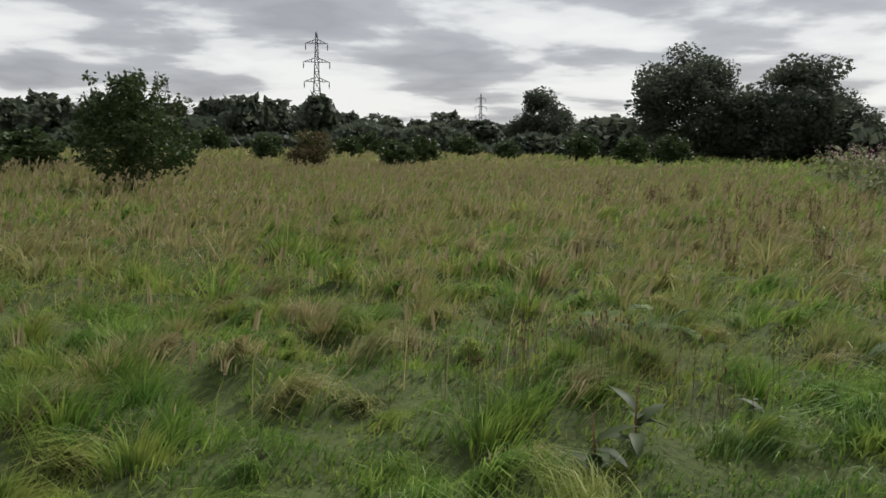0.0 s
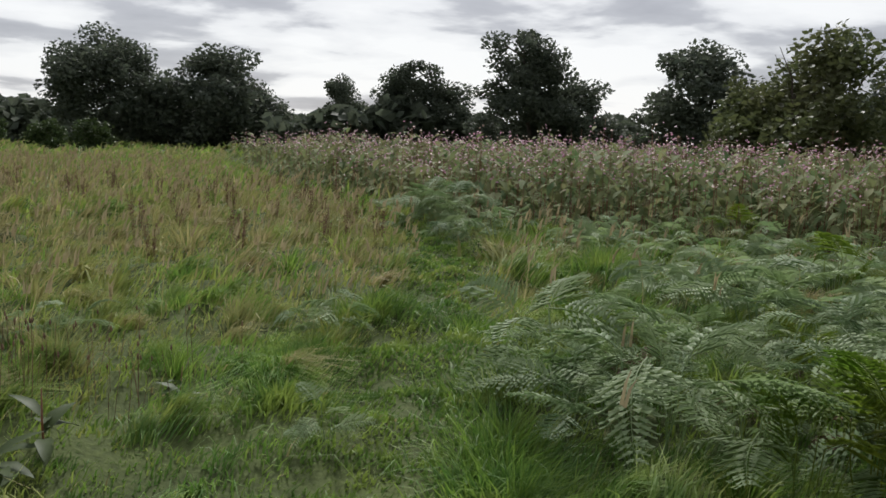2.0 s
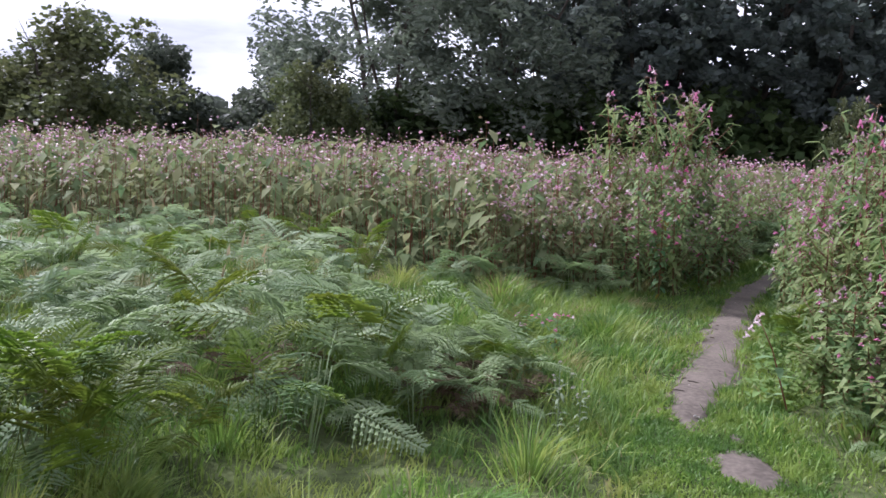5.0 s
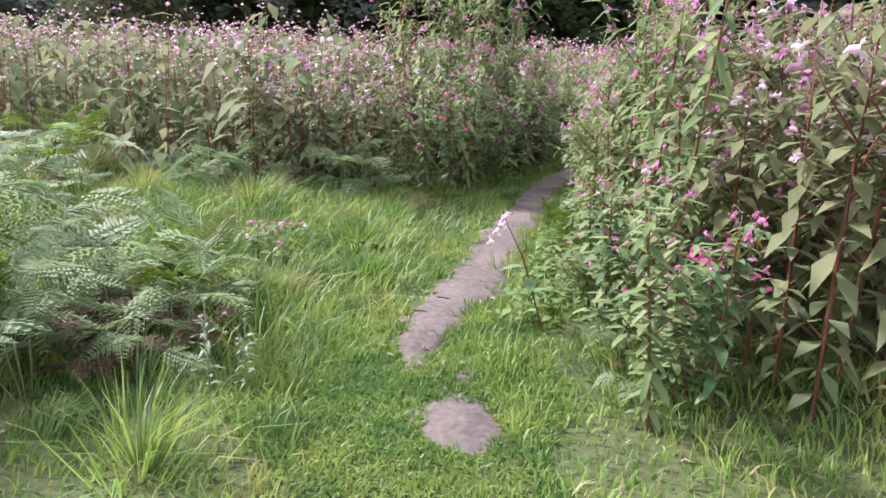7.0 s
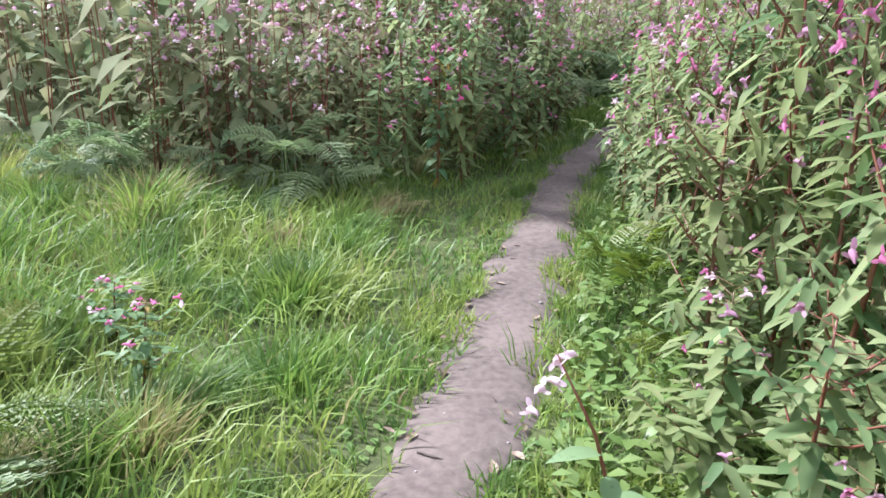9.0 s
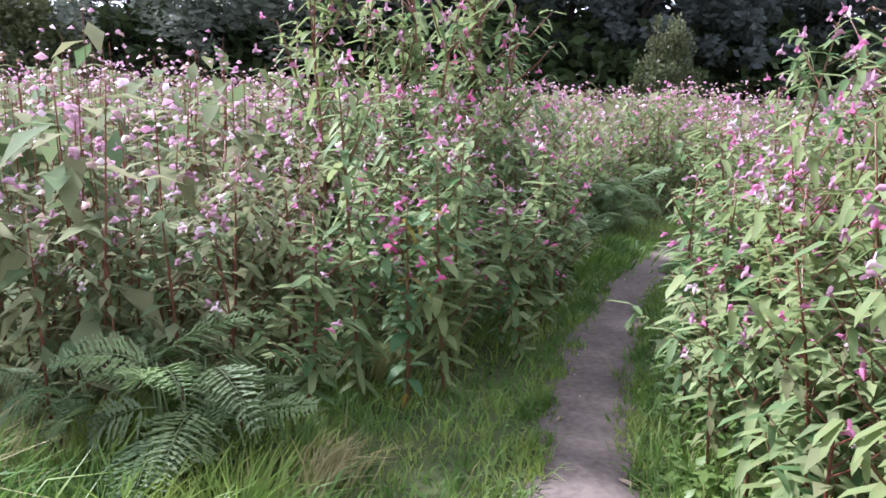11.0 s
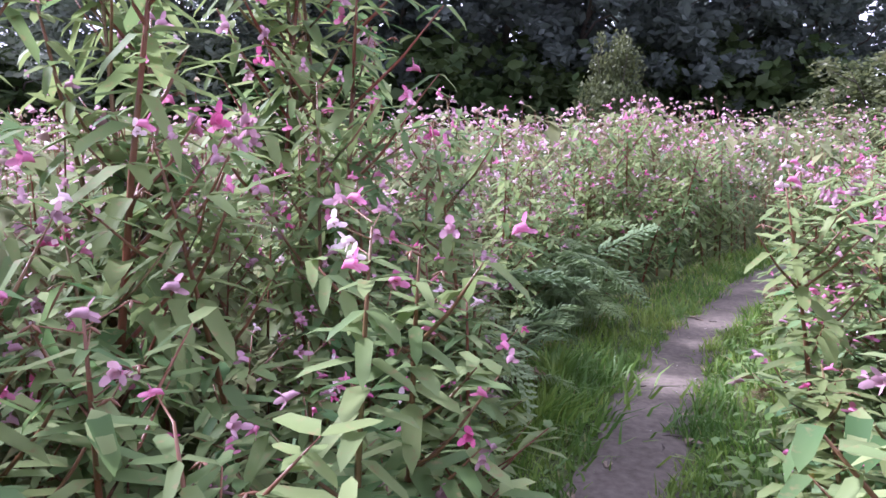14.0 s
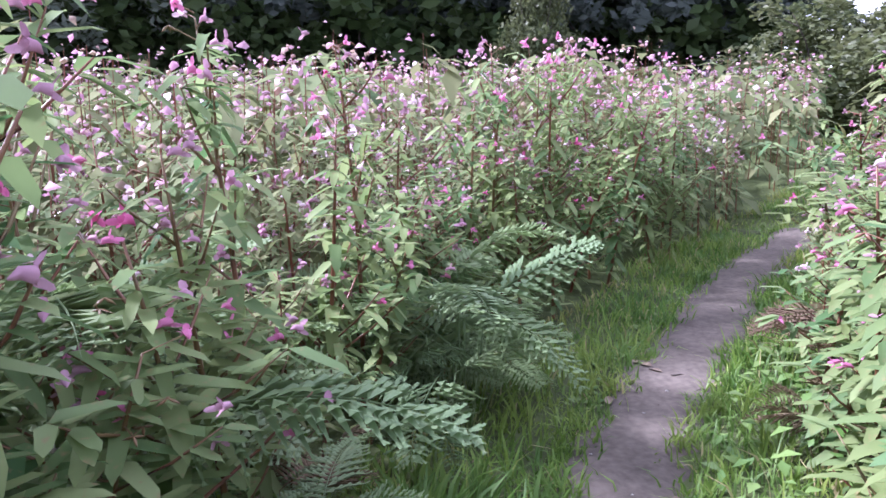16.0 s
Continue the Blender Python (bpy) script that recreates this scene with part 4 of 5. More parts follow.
    for mat, count, lo in ((STAND_PINK, 3, 0.8), (PALE, 1, 0.82), (POD, 4, 0.66)):
        sh = Shape()
        for k in range(count):
            pick = rng.random(m) < (0.3 if mat is PALE else 0.75)
            xx, yy, hh, ss = x[pick], y[pick], h[pick], size[pick]
            q = len(xx)
            p = np.stack([xx + rng.normal(size=q) * 0.11, yy + rng.normal(size=q) * 0.11, hh * rng.uniform(lo, 1.05, q)], 1)
            sh.add(*mass(fv, ff, p, rng.uniform(0, 6.28, q), ss * rng.uniform(0.7, 1.4, q), rng.uniform(-1, 1, q), rng))
        part("flowers", sh.mesh("flowers", mat), stand)
    for sh, mat in zip(more["flowers"], (STAND_PINK, PALE, STAND_PINK)):
        if sh.n:
            part("flowers", sh.mesh("flowers", mat), stand)
    st = more["stems"]
    sv, sf = tube([(0, 0, 0), (0, 0, 1)], [0.008, 0.003], 3, False)
    st.add(*mass(sv, sf, np.stack([x, y, np.zeros(m)], 1), np.zeros(m), np.ones(m), rng.normal(size=m) * 0.05, rng, h))
    part("stems", st.mesh("stems", STEM), stand)


far_corner()

# ---- bracken ----


def frond(length, pairs, seed, arch=0.35, fine=True):
    """A bracken frond along +y: an arched midrib with narrow pinnae, each cut into pinnules."""
    r = np.random.default_rng(seed)
    s = Shape()
    t = np.linspace(0, 1, 9)
    sway = r.normal() * 0.08
    rib = np.stack([(0.02 * np.sin(t * 3) + sway * t * t) * length, length * t * (1 - 0.14 * t), length * (0.9 * arch * t - 1.45 * arch * t ** 2)], 1)
    s.add(*tube(rib, list(0.0045 * (1 - 0.85 * t)), 3))
    step = length * 0.82 / pairs
    for k in range(pairs):
        u = 0.14 + 0.84 * (k / pairs) ** 0.9
        c = np.array([np.interp(u, t, rib[:, i]) for i in range(3)])
        ln = length * 0.36 * (1 - (u - 0.14) / 0.88) ** 0.8 * r.uniform(0.82, 1.1) + 0.015
        for side in (-1, 1):
            d = np.array([side * 0.9, 0.42 + r.normal() * 0.05, 0.1 + r.normal() * 0.12])
            d /= np.linalg.norm(d)
            n = max(3, int(ln / 0.042))
            e = np.array([d[1], -d[0], 0]) * side
            wide = min(step * (0.62 if fine else 1.1), 0.2 * ln + 0.006)
            m1, m2 = c + d * ln * 0.45 + np.array([0, 0, -0.07 * ln]), c + d * ln + np.array([0, 0, -0.34 * ln])
            s.add([c, m1 + e * wide * 0.5, m2, m1 - e * wide * 0.5], [(0, 1, 2), (0, 2, 3)])
            for j in range(n if fine else 0):
                w = (j + 0.6) / n
                p = c + d * ln * w + np.array([0, 0, -0.35 * ln * w * w])
                pl = wide * (1 - 0.85 * w ** 1.5)
                half = ln / n * 0.5
                for q in (-1, 1):
                    tip = p + e * q * pl + d * half * 0.9 + np.array([0, 0, -0.3 * pl])
                    s.add([p - d * half, p + d * half, tip], [(0, 1, 2)])
    return s


KINDS = ((0.62, 17, 1, 0.4), (0.55, 16, 2, 0.6), (0.7, 19, 3, 0.25), (0.46, 14, 4, 0.75), (0.58, 16, 5, 0.1))
FROND_MESH = {(m.name, fine): [frond(*k, fine).mesh("frond", m) for k in KINDS] for m in (FERN, FERN_LIME, FERN_BROWN) for fine in (True, False)}


def make_bracken(seed, mat, fronds=5, high=0.5, rise=0, fine=True):
    r = np.random.default_rng(seed)
    thing = new("bracken_plant")
    stalks = Shape()
    for k in range(fronds):
        a = 360 * k / fronds + r.uniform(-35, 35)
        z = high * r.uniform(0.35, 1.15)
        q = radians(a + 90)
        b = r.uniform(0.0, 0.2)
        px, py = b * math.cos(q), b * math.sin(q)
        stalks.add(*tube([(px * 0.3, py * 0.3, -0.05), (px * 0.8, py * 0.8, z * 0.5), (px, py, z)], [0.005, 0.004, 0.0035], 4))
        part("frond", FROND_MESH[mat.name, fine][r.integers(0, 5)], thing).matrix_local = pose(px, py, z, r.uniform(-25, 35) + rise, r.uniform(-25, 25), a)
    part("stem", stalks.mesh("stem", mat), thing)
    return thing


def bracken_bed():
    rng = np.random.default_rng(41)
    green = [tagged(make_bracken(300 + k, FERN, 6, 0.5), "green bracken with arching fronds among the grass", "fern", "bracken bed") for k in range(6)]
    distant = [tagged(make_bracken(340 + k, FERN, 6, 0.5, 0, False), "green bracken with arching fronds before the balsam", "fern", "bracken bed") for k in range(4)]
    lime = [tagged(make_bracken(320 + k, FERN_LIME, 5, 0.5, 25), "yellow-green bracken with upright young fronds", "fern", "bracken bed") for k in range(2)]
    brown = [tagged(make_bracken(330 + k, FERN_BROWN, 4, 0.42), "withered rust-brown bracken among the green fronds", "fern", "bracken bed") for k in range(2)]
    used = set()

    def plant(kind, k, x, y, s):
        ob = kind[k % len(kind)]
        m = pose(x, y, float(gz(x, y)), rng.normal() * 5, rng.normal() * 5, rng.uniform(0, 360)) @ Matrix.Diagonal((s, s, s, 1))
        if ob in used:
            copy_thing(ob, m)
        else:
            used.add(ob)
            ob.matrix_world = m

    x = rng.uniform(3, 13.5, 9000)
    y = rng.uniform(-2, 9.5, 9000)
    ok = inside(BRACKEN, x, y) & (line_dist(GREEN_LINE, x, y) > 0.68)
    taken, n = [], 0
    for px, py in zip(x[ok], y[ok]):
        # grassy gaps in the bed
        if math.hypot(px - 8.2, py - 5.9) < 1.3 or math.hypot(px - 6.4, py - 3.9) < 0.8 or math.hypot(px - 5.5, py - 2.3) < 0.38 or math.hypot(px - 7.0, py - 2.5) < 0.4 or math.hypot(px - 7.6, py - 1.3) < 0.3:
            continue
        gap = 0.31 if math.hypot(px, py) < 7 else 0.4
        if any((px - a) ** 2 + (py - b) ** 2 < gap * gap for a, b in taken):
            continue
        taken.append((px, py))
        u = rng.random()
        kind = green
        if math.hypot(px - 4.3, py - 1.0) < 0.35 or u < 0.08:
            kind = lime
        elif math.hypot(px - 6.3, py - 0.2) < 0.5 or math.hypot(px - 6.0, py + 0.85) < 0.5 or u > 0.94:
            kind = brown
        if kind is green and math.hypot(px - 1, py + 1) > 7.5:
            kind = distant
        plant(kind, n, px, py, rng.uniform(0.58, 1.08) * (0.7 if kind is brown and px < 6.6 else 1.0))
        n += 1
        if n > 310:
            break
    # the bracken below the balsam and beside the path further on
    for cx, cy, sx, sy, count, kinds, s in ((9.6, -1.3, 0.15, 0.7, 10, green, 0.75), (13.1, -4.35, 0.6, 0.15, 7, green, 0.75), (13.6, -4.75, 0.4, 0.1, 4, brown, 0.8), (14.6, -5.45, 0.5, 0.2, 9, green, 0.95), (13.3, -4.1, 0.5, 0.2, 6, green, 1.3), (13.75, -6.6, 0.4, 0.18, 12, brown, 0.85), (14.5, -7.3, 0.4, 0.2, 7, brown, 0.9), (13.0, -5.95, 0.3, 0.12, 5, brown, 0.55), (5.65, -3.3, 0.2, 0.08, 5, brown, 0.36), (11.9, -4.05, 0.25, 0.1, 5, brown, 0.6), (6.15, -0.85, 0.5, 0.35, 7, brown, 0.62), (6.0, -0.9, 0.4, 0.25, 4, green, 0.6), (6.4, -1.0, 0.3, 0.2, 4, lime, 0.6), (6.0, -0.5, 0.3, 0.3, 6, green, 0.8),
                                           (13.9, -7.15, 0.5, 0.2, 9, brown, 0.9), (5.5, -3.15, 0.25, 0.1, 3, green, 0.4), (5.95, -1.0, 0.35, 0.15, 4, brown, 0.55), (14.35, -5.5, 0.5, 0.14, 8, green, 0.58), (13.2, -4.85, 0.4, 0.1, 5, green, 0.5), (4.4, 0.75, 0.2, 0.2, 3, lime, 1.0), (7.4, -3.45, 0.5, 0.1, 5, lime, 0.5), (9.6, 10.3, 0.7, 1.0, 12, green, 1.1), (8.5, 8.4, 0.3, 0.3, 4, green, 0.9), (2.85, 2.95, 0.1, 0.1, 1, green, 0.6), (3.95, 5.0, 0.12, 0.12, 2, green, 0.65), (2.0, 5.6, 0.5, 0.2, 2, green, 0.5)):
        for k in range(count):
            px, py = cx + rng.uniform(-1.3, 1.3) * sx, cy + rng.uniform(-1.3, 1.3) * sy
            if line_dist(TRACK, np.array([px]), np.array([py]))[0] < 0.55 and cx > 9:
                continue
            plant(kinds, k + 1, px, py, s * rng.uniform(0.8, 1.15))


bracken_bed()

# ---- grass ----


def grass():
    rng = np.random.default_rng(51)
    sets = {"green": Shape(), "lush": Shape(), "straw": Shape(), "seed": Shape()}
    mats = {"green": GRASS, "lush": LUSH, "straw": STRAW, "seed": SEED}
    wind = radians(-20)

    def lushness(x, y):
        """True where the grass is bright and juicy: beside the dirt path and in the bracken's gaps."""
        return ((line_dist(DIRT_LINE, x, y) < 1.9) & (y > -4.2) & (x > 4.8)) | (np.hypot(x - 8.2, y - 5.9) < 1.0) | (np.hypot(x - 6.4, y - 3.9) < 0.7) | (np.hypot(x - 3.3, y - 2.3) < 0.6) | inside(BRACKEN, x, y) | ((np.hypot(x - 0.2, y - 2.2) < 3.0) & (np.sin(3.1 * x + 1) * np.sin(2.7 * y) > -0.3)) | (line_dist(DIRT_LINE, x, y) < 0.6)

    def bare(x, y):
        return (line_dist(DIRT_LINE, x, y) < (0.175 + 0.045 * np.sin(7 * x + 3 * y) + 0.04 * np.sin(17 * x - 9 * y)) * np.clip((x - 5.6) / 0.6, 0.05, 1)) | (((x - 5.08) / 0.23) ** 2 + ((y + 2.36) / 0.17) ** 2 < 0.75 + 0.3 * np.sin(23 * x) * np.sin(19 * y))

    def strawness(x, y):
        d = np.hypot(x - 0.7, y + 0.5)
        w = np.sin(0.55 * x + 1.3) * np.sin(0.47 * y) + 0.6 * np.sin(1.3 * x - 0.9 * y)
        return np.clip((d - 4) / 11, 0, np.where(d > 40, 0.95, 0.66)) * np.where(x > 9.2, 0.5, 1) + 0.12 * w

    def lay(x, y, h, w, az, lean, straw=None):
        ok = in_sight(x, y) & zone_open(x, y) & ~bare(x, y)
        x, y, h, w, az, lean = (q[ok] for q in (x, y, h, w, az, lean))
        base = np.stack([x, y, gz(x, y) - 0.01], 1)
        lu = lushness(x, y) & (rng.random(len(x)) < 0.85)
        stw = (rng.random(len(x)) < strawness(x, y)) & ~lu if straw is None else np.full(len(x), straw)
        for key, pick in (("lush", lu & ~stw), ("straw", stw), ("green", ~lu & ~stw)):
            if pick.any():
                sets[key].add(*blades(base[pick], h[pick], w[pick], az[pick], lean[pick], rng))

    # turf, by distance from the walk
    for lo, hi, dens, box_, w, h0, h1 in ((0, 4.2, 1150, (-4, 20, -13, 5), 0.0105, 0.05, 0.14), (4.2, 8, 540, (-7, 13, -6, 9), 0.014, 0.06, 0.17), (8, 15, 210, (-12, 14, -6, 16), 0.023, 0.1, 0.24), (15, 48, 30, (-30, 20, 8, 48), 0.06, 0.22, 0.45), (48, 125, 2.2, (-75, 45, 40, 118), 0.25, 0.3, 0.6)):
        x0, x1, y0, y1 = box_
        n = int(dens * (x1 - x0) * (y1 - y0))
        x, y = rng.uniform(x0, x1, n), rng.uniform(y0, y1, n)
        d = line_dist(TRACK, x, y)
        ok = (d >= lo) & (d < hi) & ((d > 0.0) | (x > 5.2))
        x, y = x[ok], y[ok]
        n = len(x)
        swell = 0.85 + 0.35 * np.sin(2.3 * x + y) * np.sin(1.9 * y - 0.7 * x) + 0.35 * mounds(x, y)
        trod = np.where((line_dist(GREEN_LINE, x, y) < 0.42) | ((line_dist(TRACK[1:5], x, y) < 0.4) & (x < 6)), 0.34, 1.0)
        trod = np.where(inside(BRACKEN, x, y), 1.1, trod)
        h = rng.uniform(h0, h1, n) * swell * trod
        lay(x, y, h, np.full(n, w) * rng.uniform(0.6, 1.3, n), wind + rng.normal(size=n) * 1.1, np.clip(rng.normal(0.75, 0.3, n), 0, 1.3))

    # long soft grass of the verge
    n = 60000
    x, y = rng.uniform(5.4, 17, n), rng.uniform(-9, 0.3, n)
    d = line_dist(DIRT_LINE, x, y)
    ok = (d > 0.2) & (d < 2.3) & ((y > -2.4) | (d < 0.5)) & (rng.random(n) < 0.6 + 0.4 * np.sin(2.3 * x) * np.sin(2.9 * y))
    x, y = x[ok], y[ok]
    n = len(x)
    tall = 0.7 + 0.6 * (np.sin(3.7 * x + y) * np.sin(3.1 * y - x) * 0.5 + 0.5)
    lay(x, y, rng.uniform(0.1, 0.27, n) * tall * np.clip(line_dist(DIRT_LINE, x, y) / 0.6, 0.35, 1), rng.uniform(0.006, 0.013, n), wind + rng.normal(size=n) * 0.9, np.clip(rng.normal(0.7, 0.3, n), 0, 1.3))

    # short green turf of the trodden grass way
    n = 125000
    x, y = rng.uniform(0.5, 9.5, n), rng.uniform(0, 11, n)
    ok = (line_dist(GREEN_LINE, x, y) < 0.5 + 0.12 * np.sin(4 * x)) & (np.hypot(x - 0.7, y + 0.5) > 1.5)
    x, y = x[ok], y[ok]
    n = len(x)
    far = np.hypot(x, y)
    sets["lush"].add(*blades(np.stack([x, y, gz(x, y) - 0.005], 1), rng.uniform(0.03, 0.075, n), 0.009 + 0.0014 * far, wind + rng.normal(size=n) * 1.2, np.clip(rng.normal(0.8, 0.3, n), 0, 1.3), rng))

    n = 60000
    x, y = rng.uniform(2.5, 6.6, n), rng.uniform(-3.2, -1.2, n)
    ok = (line_dist(TRACK[1:6], x, y) < 0.62 + 0.12 * np.sin(5 * x)) & ~bare(x, y)
    x, y = x[ok], y[ok]
    n = len(x)
    sets["lush"].add(*blades(np.stack([x, y, gz(x, y) - 0.005], 1), rng.uniform(0.02, 0.055, n), rng.uniform(0.006, 0.011, n), rng.uniform(0, 6.28, n), np.clip(rng.normal(0.8, 0.3, n), 0, 1.3), rng))

    # large bright tussocks beside the bracken and at the trodden way
    for cx, cy, count, rad, h in ((3.3, 2.08, 420, 0.17, 0.36), (3.55, 2.35, 420, 0.17, 0.36), (3.15, 1.85, 300, 0.15, 0.32), (4.15, 3.15, 360, 0.2, 0.36), (2.85, 3.5, 300, 0.2, 0.24), (3.5, 4.3, 300, 0.22, 0.26), (4.6, 5.2, 300, 0.24, 0.36), (5.2, 4.5, 300, 0.22, 0.34), (8.1, 5.7, 420, 0.4, 0.5), (8.7, 6.1, 300, 0.35, 0.45), (7.7, 6.2, 260, 0.3, 0.4), (6.5, 4.1, 300, 0.3, 0.4), (6.2, 3.9, 240, 0.25, 0.36), (5.5, 2.3, 220, 0.2, 0.4), (7.6, -0.75, 260, 0.3, 0.3), (7.95, -1.95, 240, 0.14, 0.3), (8.9, -1.1, 260, 0.35, 0.4), (9.1, -1.75, 240, 0.3, 0.34), (8.1, -1.3, 260, 0.35, 0.36), (7.3, -0.95, 260, 0.3, 0.36), (8.6, -2.2, 200, 0.25, 0.22), (6.7, -1.4, 240, 0.22, 0.3), (7.2, -2.0, 220, 0.2, 0.24), (13.55, -5.05, 260, 0.25, 0.24), (13.0, -4.75, 240, 0.25, 0.24), (8.3, -0.5, 260, 0.35, 0.4)):
        count = int(count * 1.7)
        q, r = rng.uniform(0, 6.28, count), np.abs(rng.normal(size=count)) * rad * 1.15
        x, y = cx + r * np.cos(q), cy + r * np.sin(q)
        sets["lush"].add(*blades(np.stack([x, y, gz(x, y) - 0.01], 1), h * rng.uniform(0.4, 0.95, count), 0.0055 + 0.001 * np.hypot(x, y), np.arctan2(np.sin(q) + 0.7 * math.sin(wind), np.cos(q) + 0.7 * math.cos(wind)) + rng.normal(size=count) * 0.7, np.clip(0.6 + r / rad * 0.25 + rng.normal(size=count) * 0.25, 0, 1.3), rng))

    # soft bright grass along the path through the balsam
    n = 15000
    x, y = rng.uniform(10, 17, n), rng.uniform(-10, -3, n)
    d = line_dist(DIRT_LINE, x, y)
    ok = (d > 0.13 + 0.07 * np.sin(9 * x) * np.sin(5 * y)) & (d < 0.62) & ((y > np.interp(x, [p[0] for p in DIRT_LINE], [p[1] for p in DIRT_LINE])) | (d < 0.32)) & (np.sin(5.1 * x) * np.sin(4.3 * y + 1) > -0.35)
    x, y, d = x[ok], y[ok], d[ok]
    n = len(x)
    sets["lush"].add(*blades(np.stack([x, y, gz(x, y) - 0.01], 1), rng.uniform(0.07, 0.16, n) * (0.6 + d), rng.uniform(0.007, 0.014, n), rng.uniform(0, 6.28, n), np.clip(rng.normal(0.6, 0.3, n), 0, 1.3), rng))

    # small tufts that creep in over the edges of the path
    n = 26000
    x, y = rng.uniform(5.7, 16.5, n), rng.uniform(-8.8, -1.8, n)
    d = line_dist(DIRT_LINE, x, y)
    ok = (d > 0.13) & (d < 0.3) & (np.sin(4.1 * x + 2 * y) + np.sin(11 * x - 7 * y) + np.sin(23 * x + 13 * y) > 0.5)
    x, y = x[ok], y[ok]
    n = len(x)
    for k in range(7):
        px, py = x + rng.normal(size=n) * 0.025, y + rng.normal(size=n) * 0.025
        sets["lush"].add(*blades(np.stack([px, py, gz(px, py)], 1), rng.uniform(0.04, 0.11, n), rng.uniform(0.006, 0.012, n), rng.uniform(0, 6.28, n), np.clip(rng.normal(0.7, 0.3, n), 0, 1.3), rng))

    # the same meadow behind the walk and beyond its sides
    for lo, hi, dens, w, h0, h1 in ((0, 10, 110, 0.032, 0.08, 0.26), (10, 34, 9, 0.085, 0.2, 0.45)):
        n = int(dens * 80 * 60)
        x, y = rng.uniform(-34, 46, n), rng.uniform(-36, 24, n)
        ok = ~in_sight(x, y) & zone_open(x, y) if lo == 0 else zone_open(x, y) & (~in_sight(x, y) | (y < 8))
        x, y = x[ok], y[ok]
        d = line_dist(TRACK, x, y)
        ok = (d >= max(lo, 0.35)) & (d < hi) & (rng.random(len(x)) < 0.65 + 0.35 * np.sin(1.9 * x + y) * np.sin(1.6 * y))
        x, y = x[ok], y[ok]
        n = len(x)
        dry = rng.random(n) < 0.25
        for key, pick in (("straw", dry), ("green", ~dry)):
            q = int(pick.sum())
            sets[key].add(*blades(np.stack([x[pick], y[pick], gz(x[pick], y[pick]) - 0.01], 1), rng.uniform(h0, h1, q), w * rng.uniform(0.6, 1.3, q), wind + rng.normal(size=q) * 1.1, np.clip(rng.normal(0.7, 0.3, q), 0, 1.3), rng))

    # tussocks
    for lo, hi, dens, box_, per, w, hh, rad in ((0.9, 8, 4.2, (-7, 13, -3.2, 9), 150, 0.0085, 0.3, 0.095), (8, 20, 2.4, (-14, 14, -3, 21), 60, 0.02, 0.46, 0.13), (20, 60, 0.4, (-40, 22, 14, 60), 26, 0.05, 0.55, 0.26)):
        x0, x1, y0, y1 = box_
        n = int(dens * (x1 - x0) * (y1 - y0))
        cx, cy = rng.uniform(x0, x1, n), rng.uniform(y0, y1, n)
        d = line_dist(TRACK, cx, cy)
        ok = (d >= lo) & (d < hi) & (line_dist(GREEN_LINE, cx, cy) > 0.62) & (line_dist(DIRT_LINE, cx, cy) > 0.5) & ~((line_dist(TRACK[1:5], cx, cy) < 0.8) & (cx < 6))
        cx, cy = cx[ok], cy[ok]
        n = len(cx)
        size = rng.uniform(0.55, 1.25, n)
        a = rng.uniform(0, 2 * np.pi, (n, per))
        r = np.abs(rng.normal(size=(n, per))) * rad * size[:, None]
        x, y = (cx[:, None] + r * np.cos(a)).ravel(), (cy[:, None] + r * np.sin(a)).ravel()
        h = (hh * size[:, None] * rng.uniform(0.6, 1.1, (n, per))).ravel()
        sway = np.arctan2(np.sin(a) + 0.55 * math.sin(wind), np.cos(a) + 0.55 * math.cos(wind)).ravel()
        lodged = rng.random((n, 1)) < 0.65
        fall = wind + rng.normal(size=(n, 1)) * 0.9
        sway = np.where(lodged, fall + rng.normal(size=(n, per)) * 0.35, sway.reshape(n, per)).ravel()
        lean = np.clip(np.where(lodged, 1.0, 0.55) + r / (rad * 2.2) * 0.5 + rng.normal(size=(n, per)) * 0.15, 0, 1.3).ravel()
        dry = np.repeat(rng.random(n) < strawness(cx, cy) * 1.15, per)
        for flag in (True, False):
            pick = dry == flag
            lay(x[pick], y[pick], h[pick], np.full(pick.sum(), w) * rng.uniform(0.6, 1.3, pick.sum()), sway[pick], lean[pick], flag)

    # seed heads on thin stalks
    n = 5500
    x, y = rng.uniform(-18, 12, n), rng.uniform(0.5, 34, n)
    ok = in_sight(x, y) & zone_open(x, y) & (line_dist(GREEN_LINE, x, y) > 0.5) & ~bare(x, y) & (np.hypot(x, y) > 3.4) & (rng.random(n) < np.clip(strawness(x, y) * 1.6 + 0.08, 0.04, 1)) & ~(inside(BRACKEN, x, y) & (rng.random(n) < 0.8))
    x, y = x[ok], y[ok]
    n = len(x)
    far = np.hypot(x, y)
    h = rng.uniform(0.45, 0.8, n)
    wd = 0.003 + 0.0007 * far
    az, lean = wind + rng.normal(size=n) * 0.8, rng.uniform(0.1, 0.75, n)
    base = np.stack([x, y, gz(x, y)], 1)
    sets["straw"].add(*blades(base, h, wd, az, lean, rng))
    tip = base + np.stack([np.cos(az) * h * lean * 0.75, np.sin(az) * h * lean * 0.75, h * 0.82], 1)
    for k in range(3):
        sets["seed"].add(*blades(tip + rng.normal(size=(n, 3)) * 0.012, rng.uniform(0.09, 0.17, n), 0.012 + 0.0012 * far, az + rng.normal(size=n) * 0.5, rng.uniform(0.1, 0.7, n), rng))

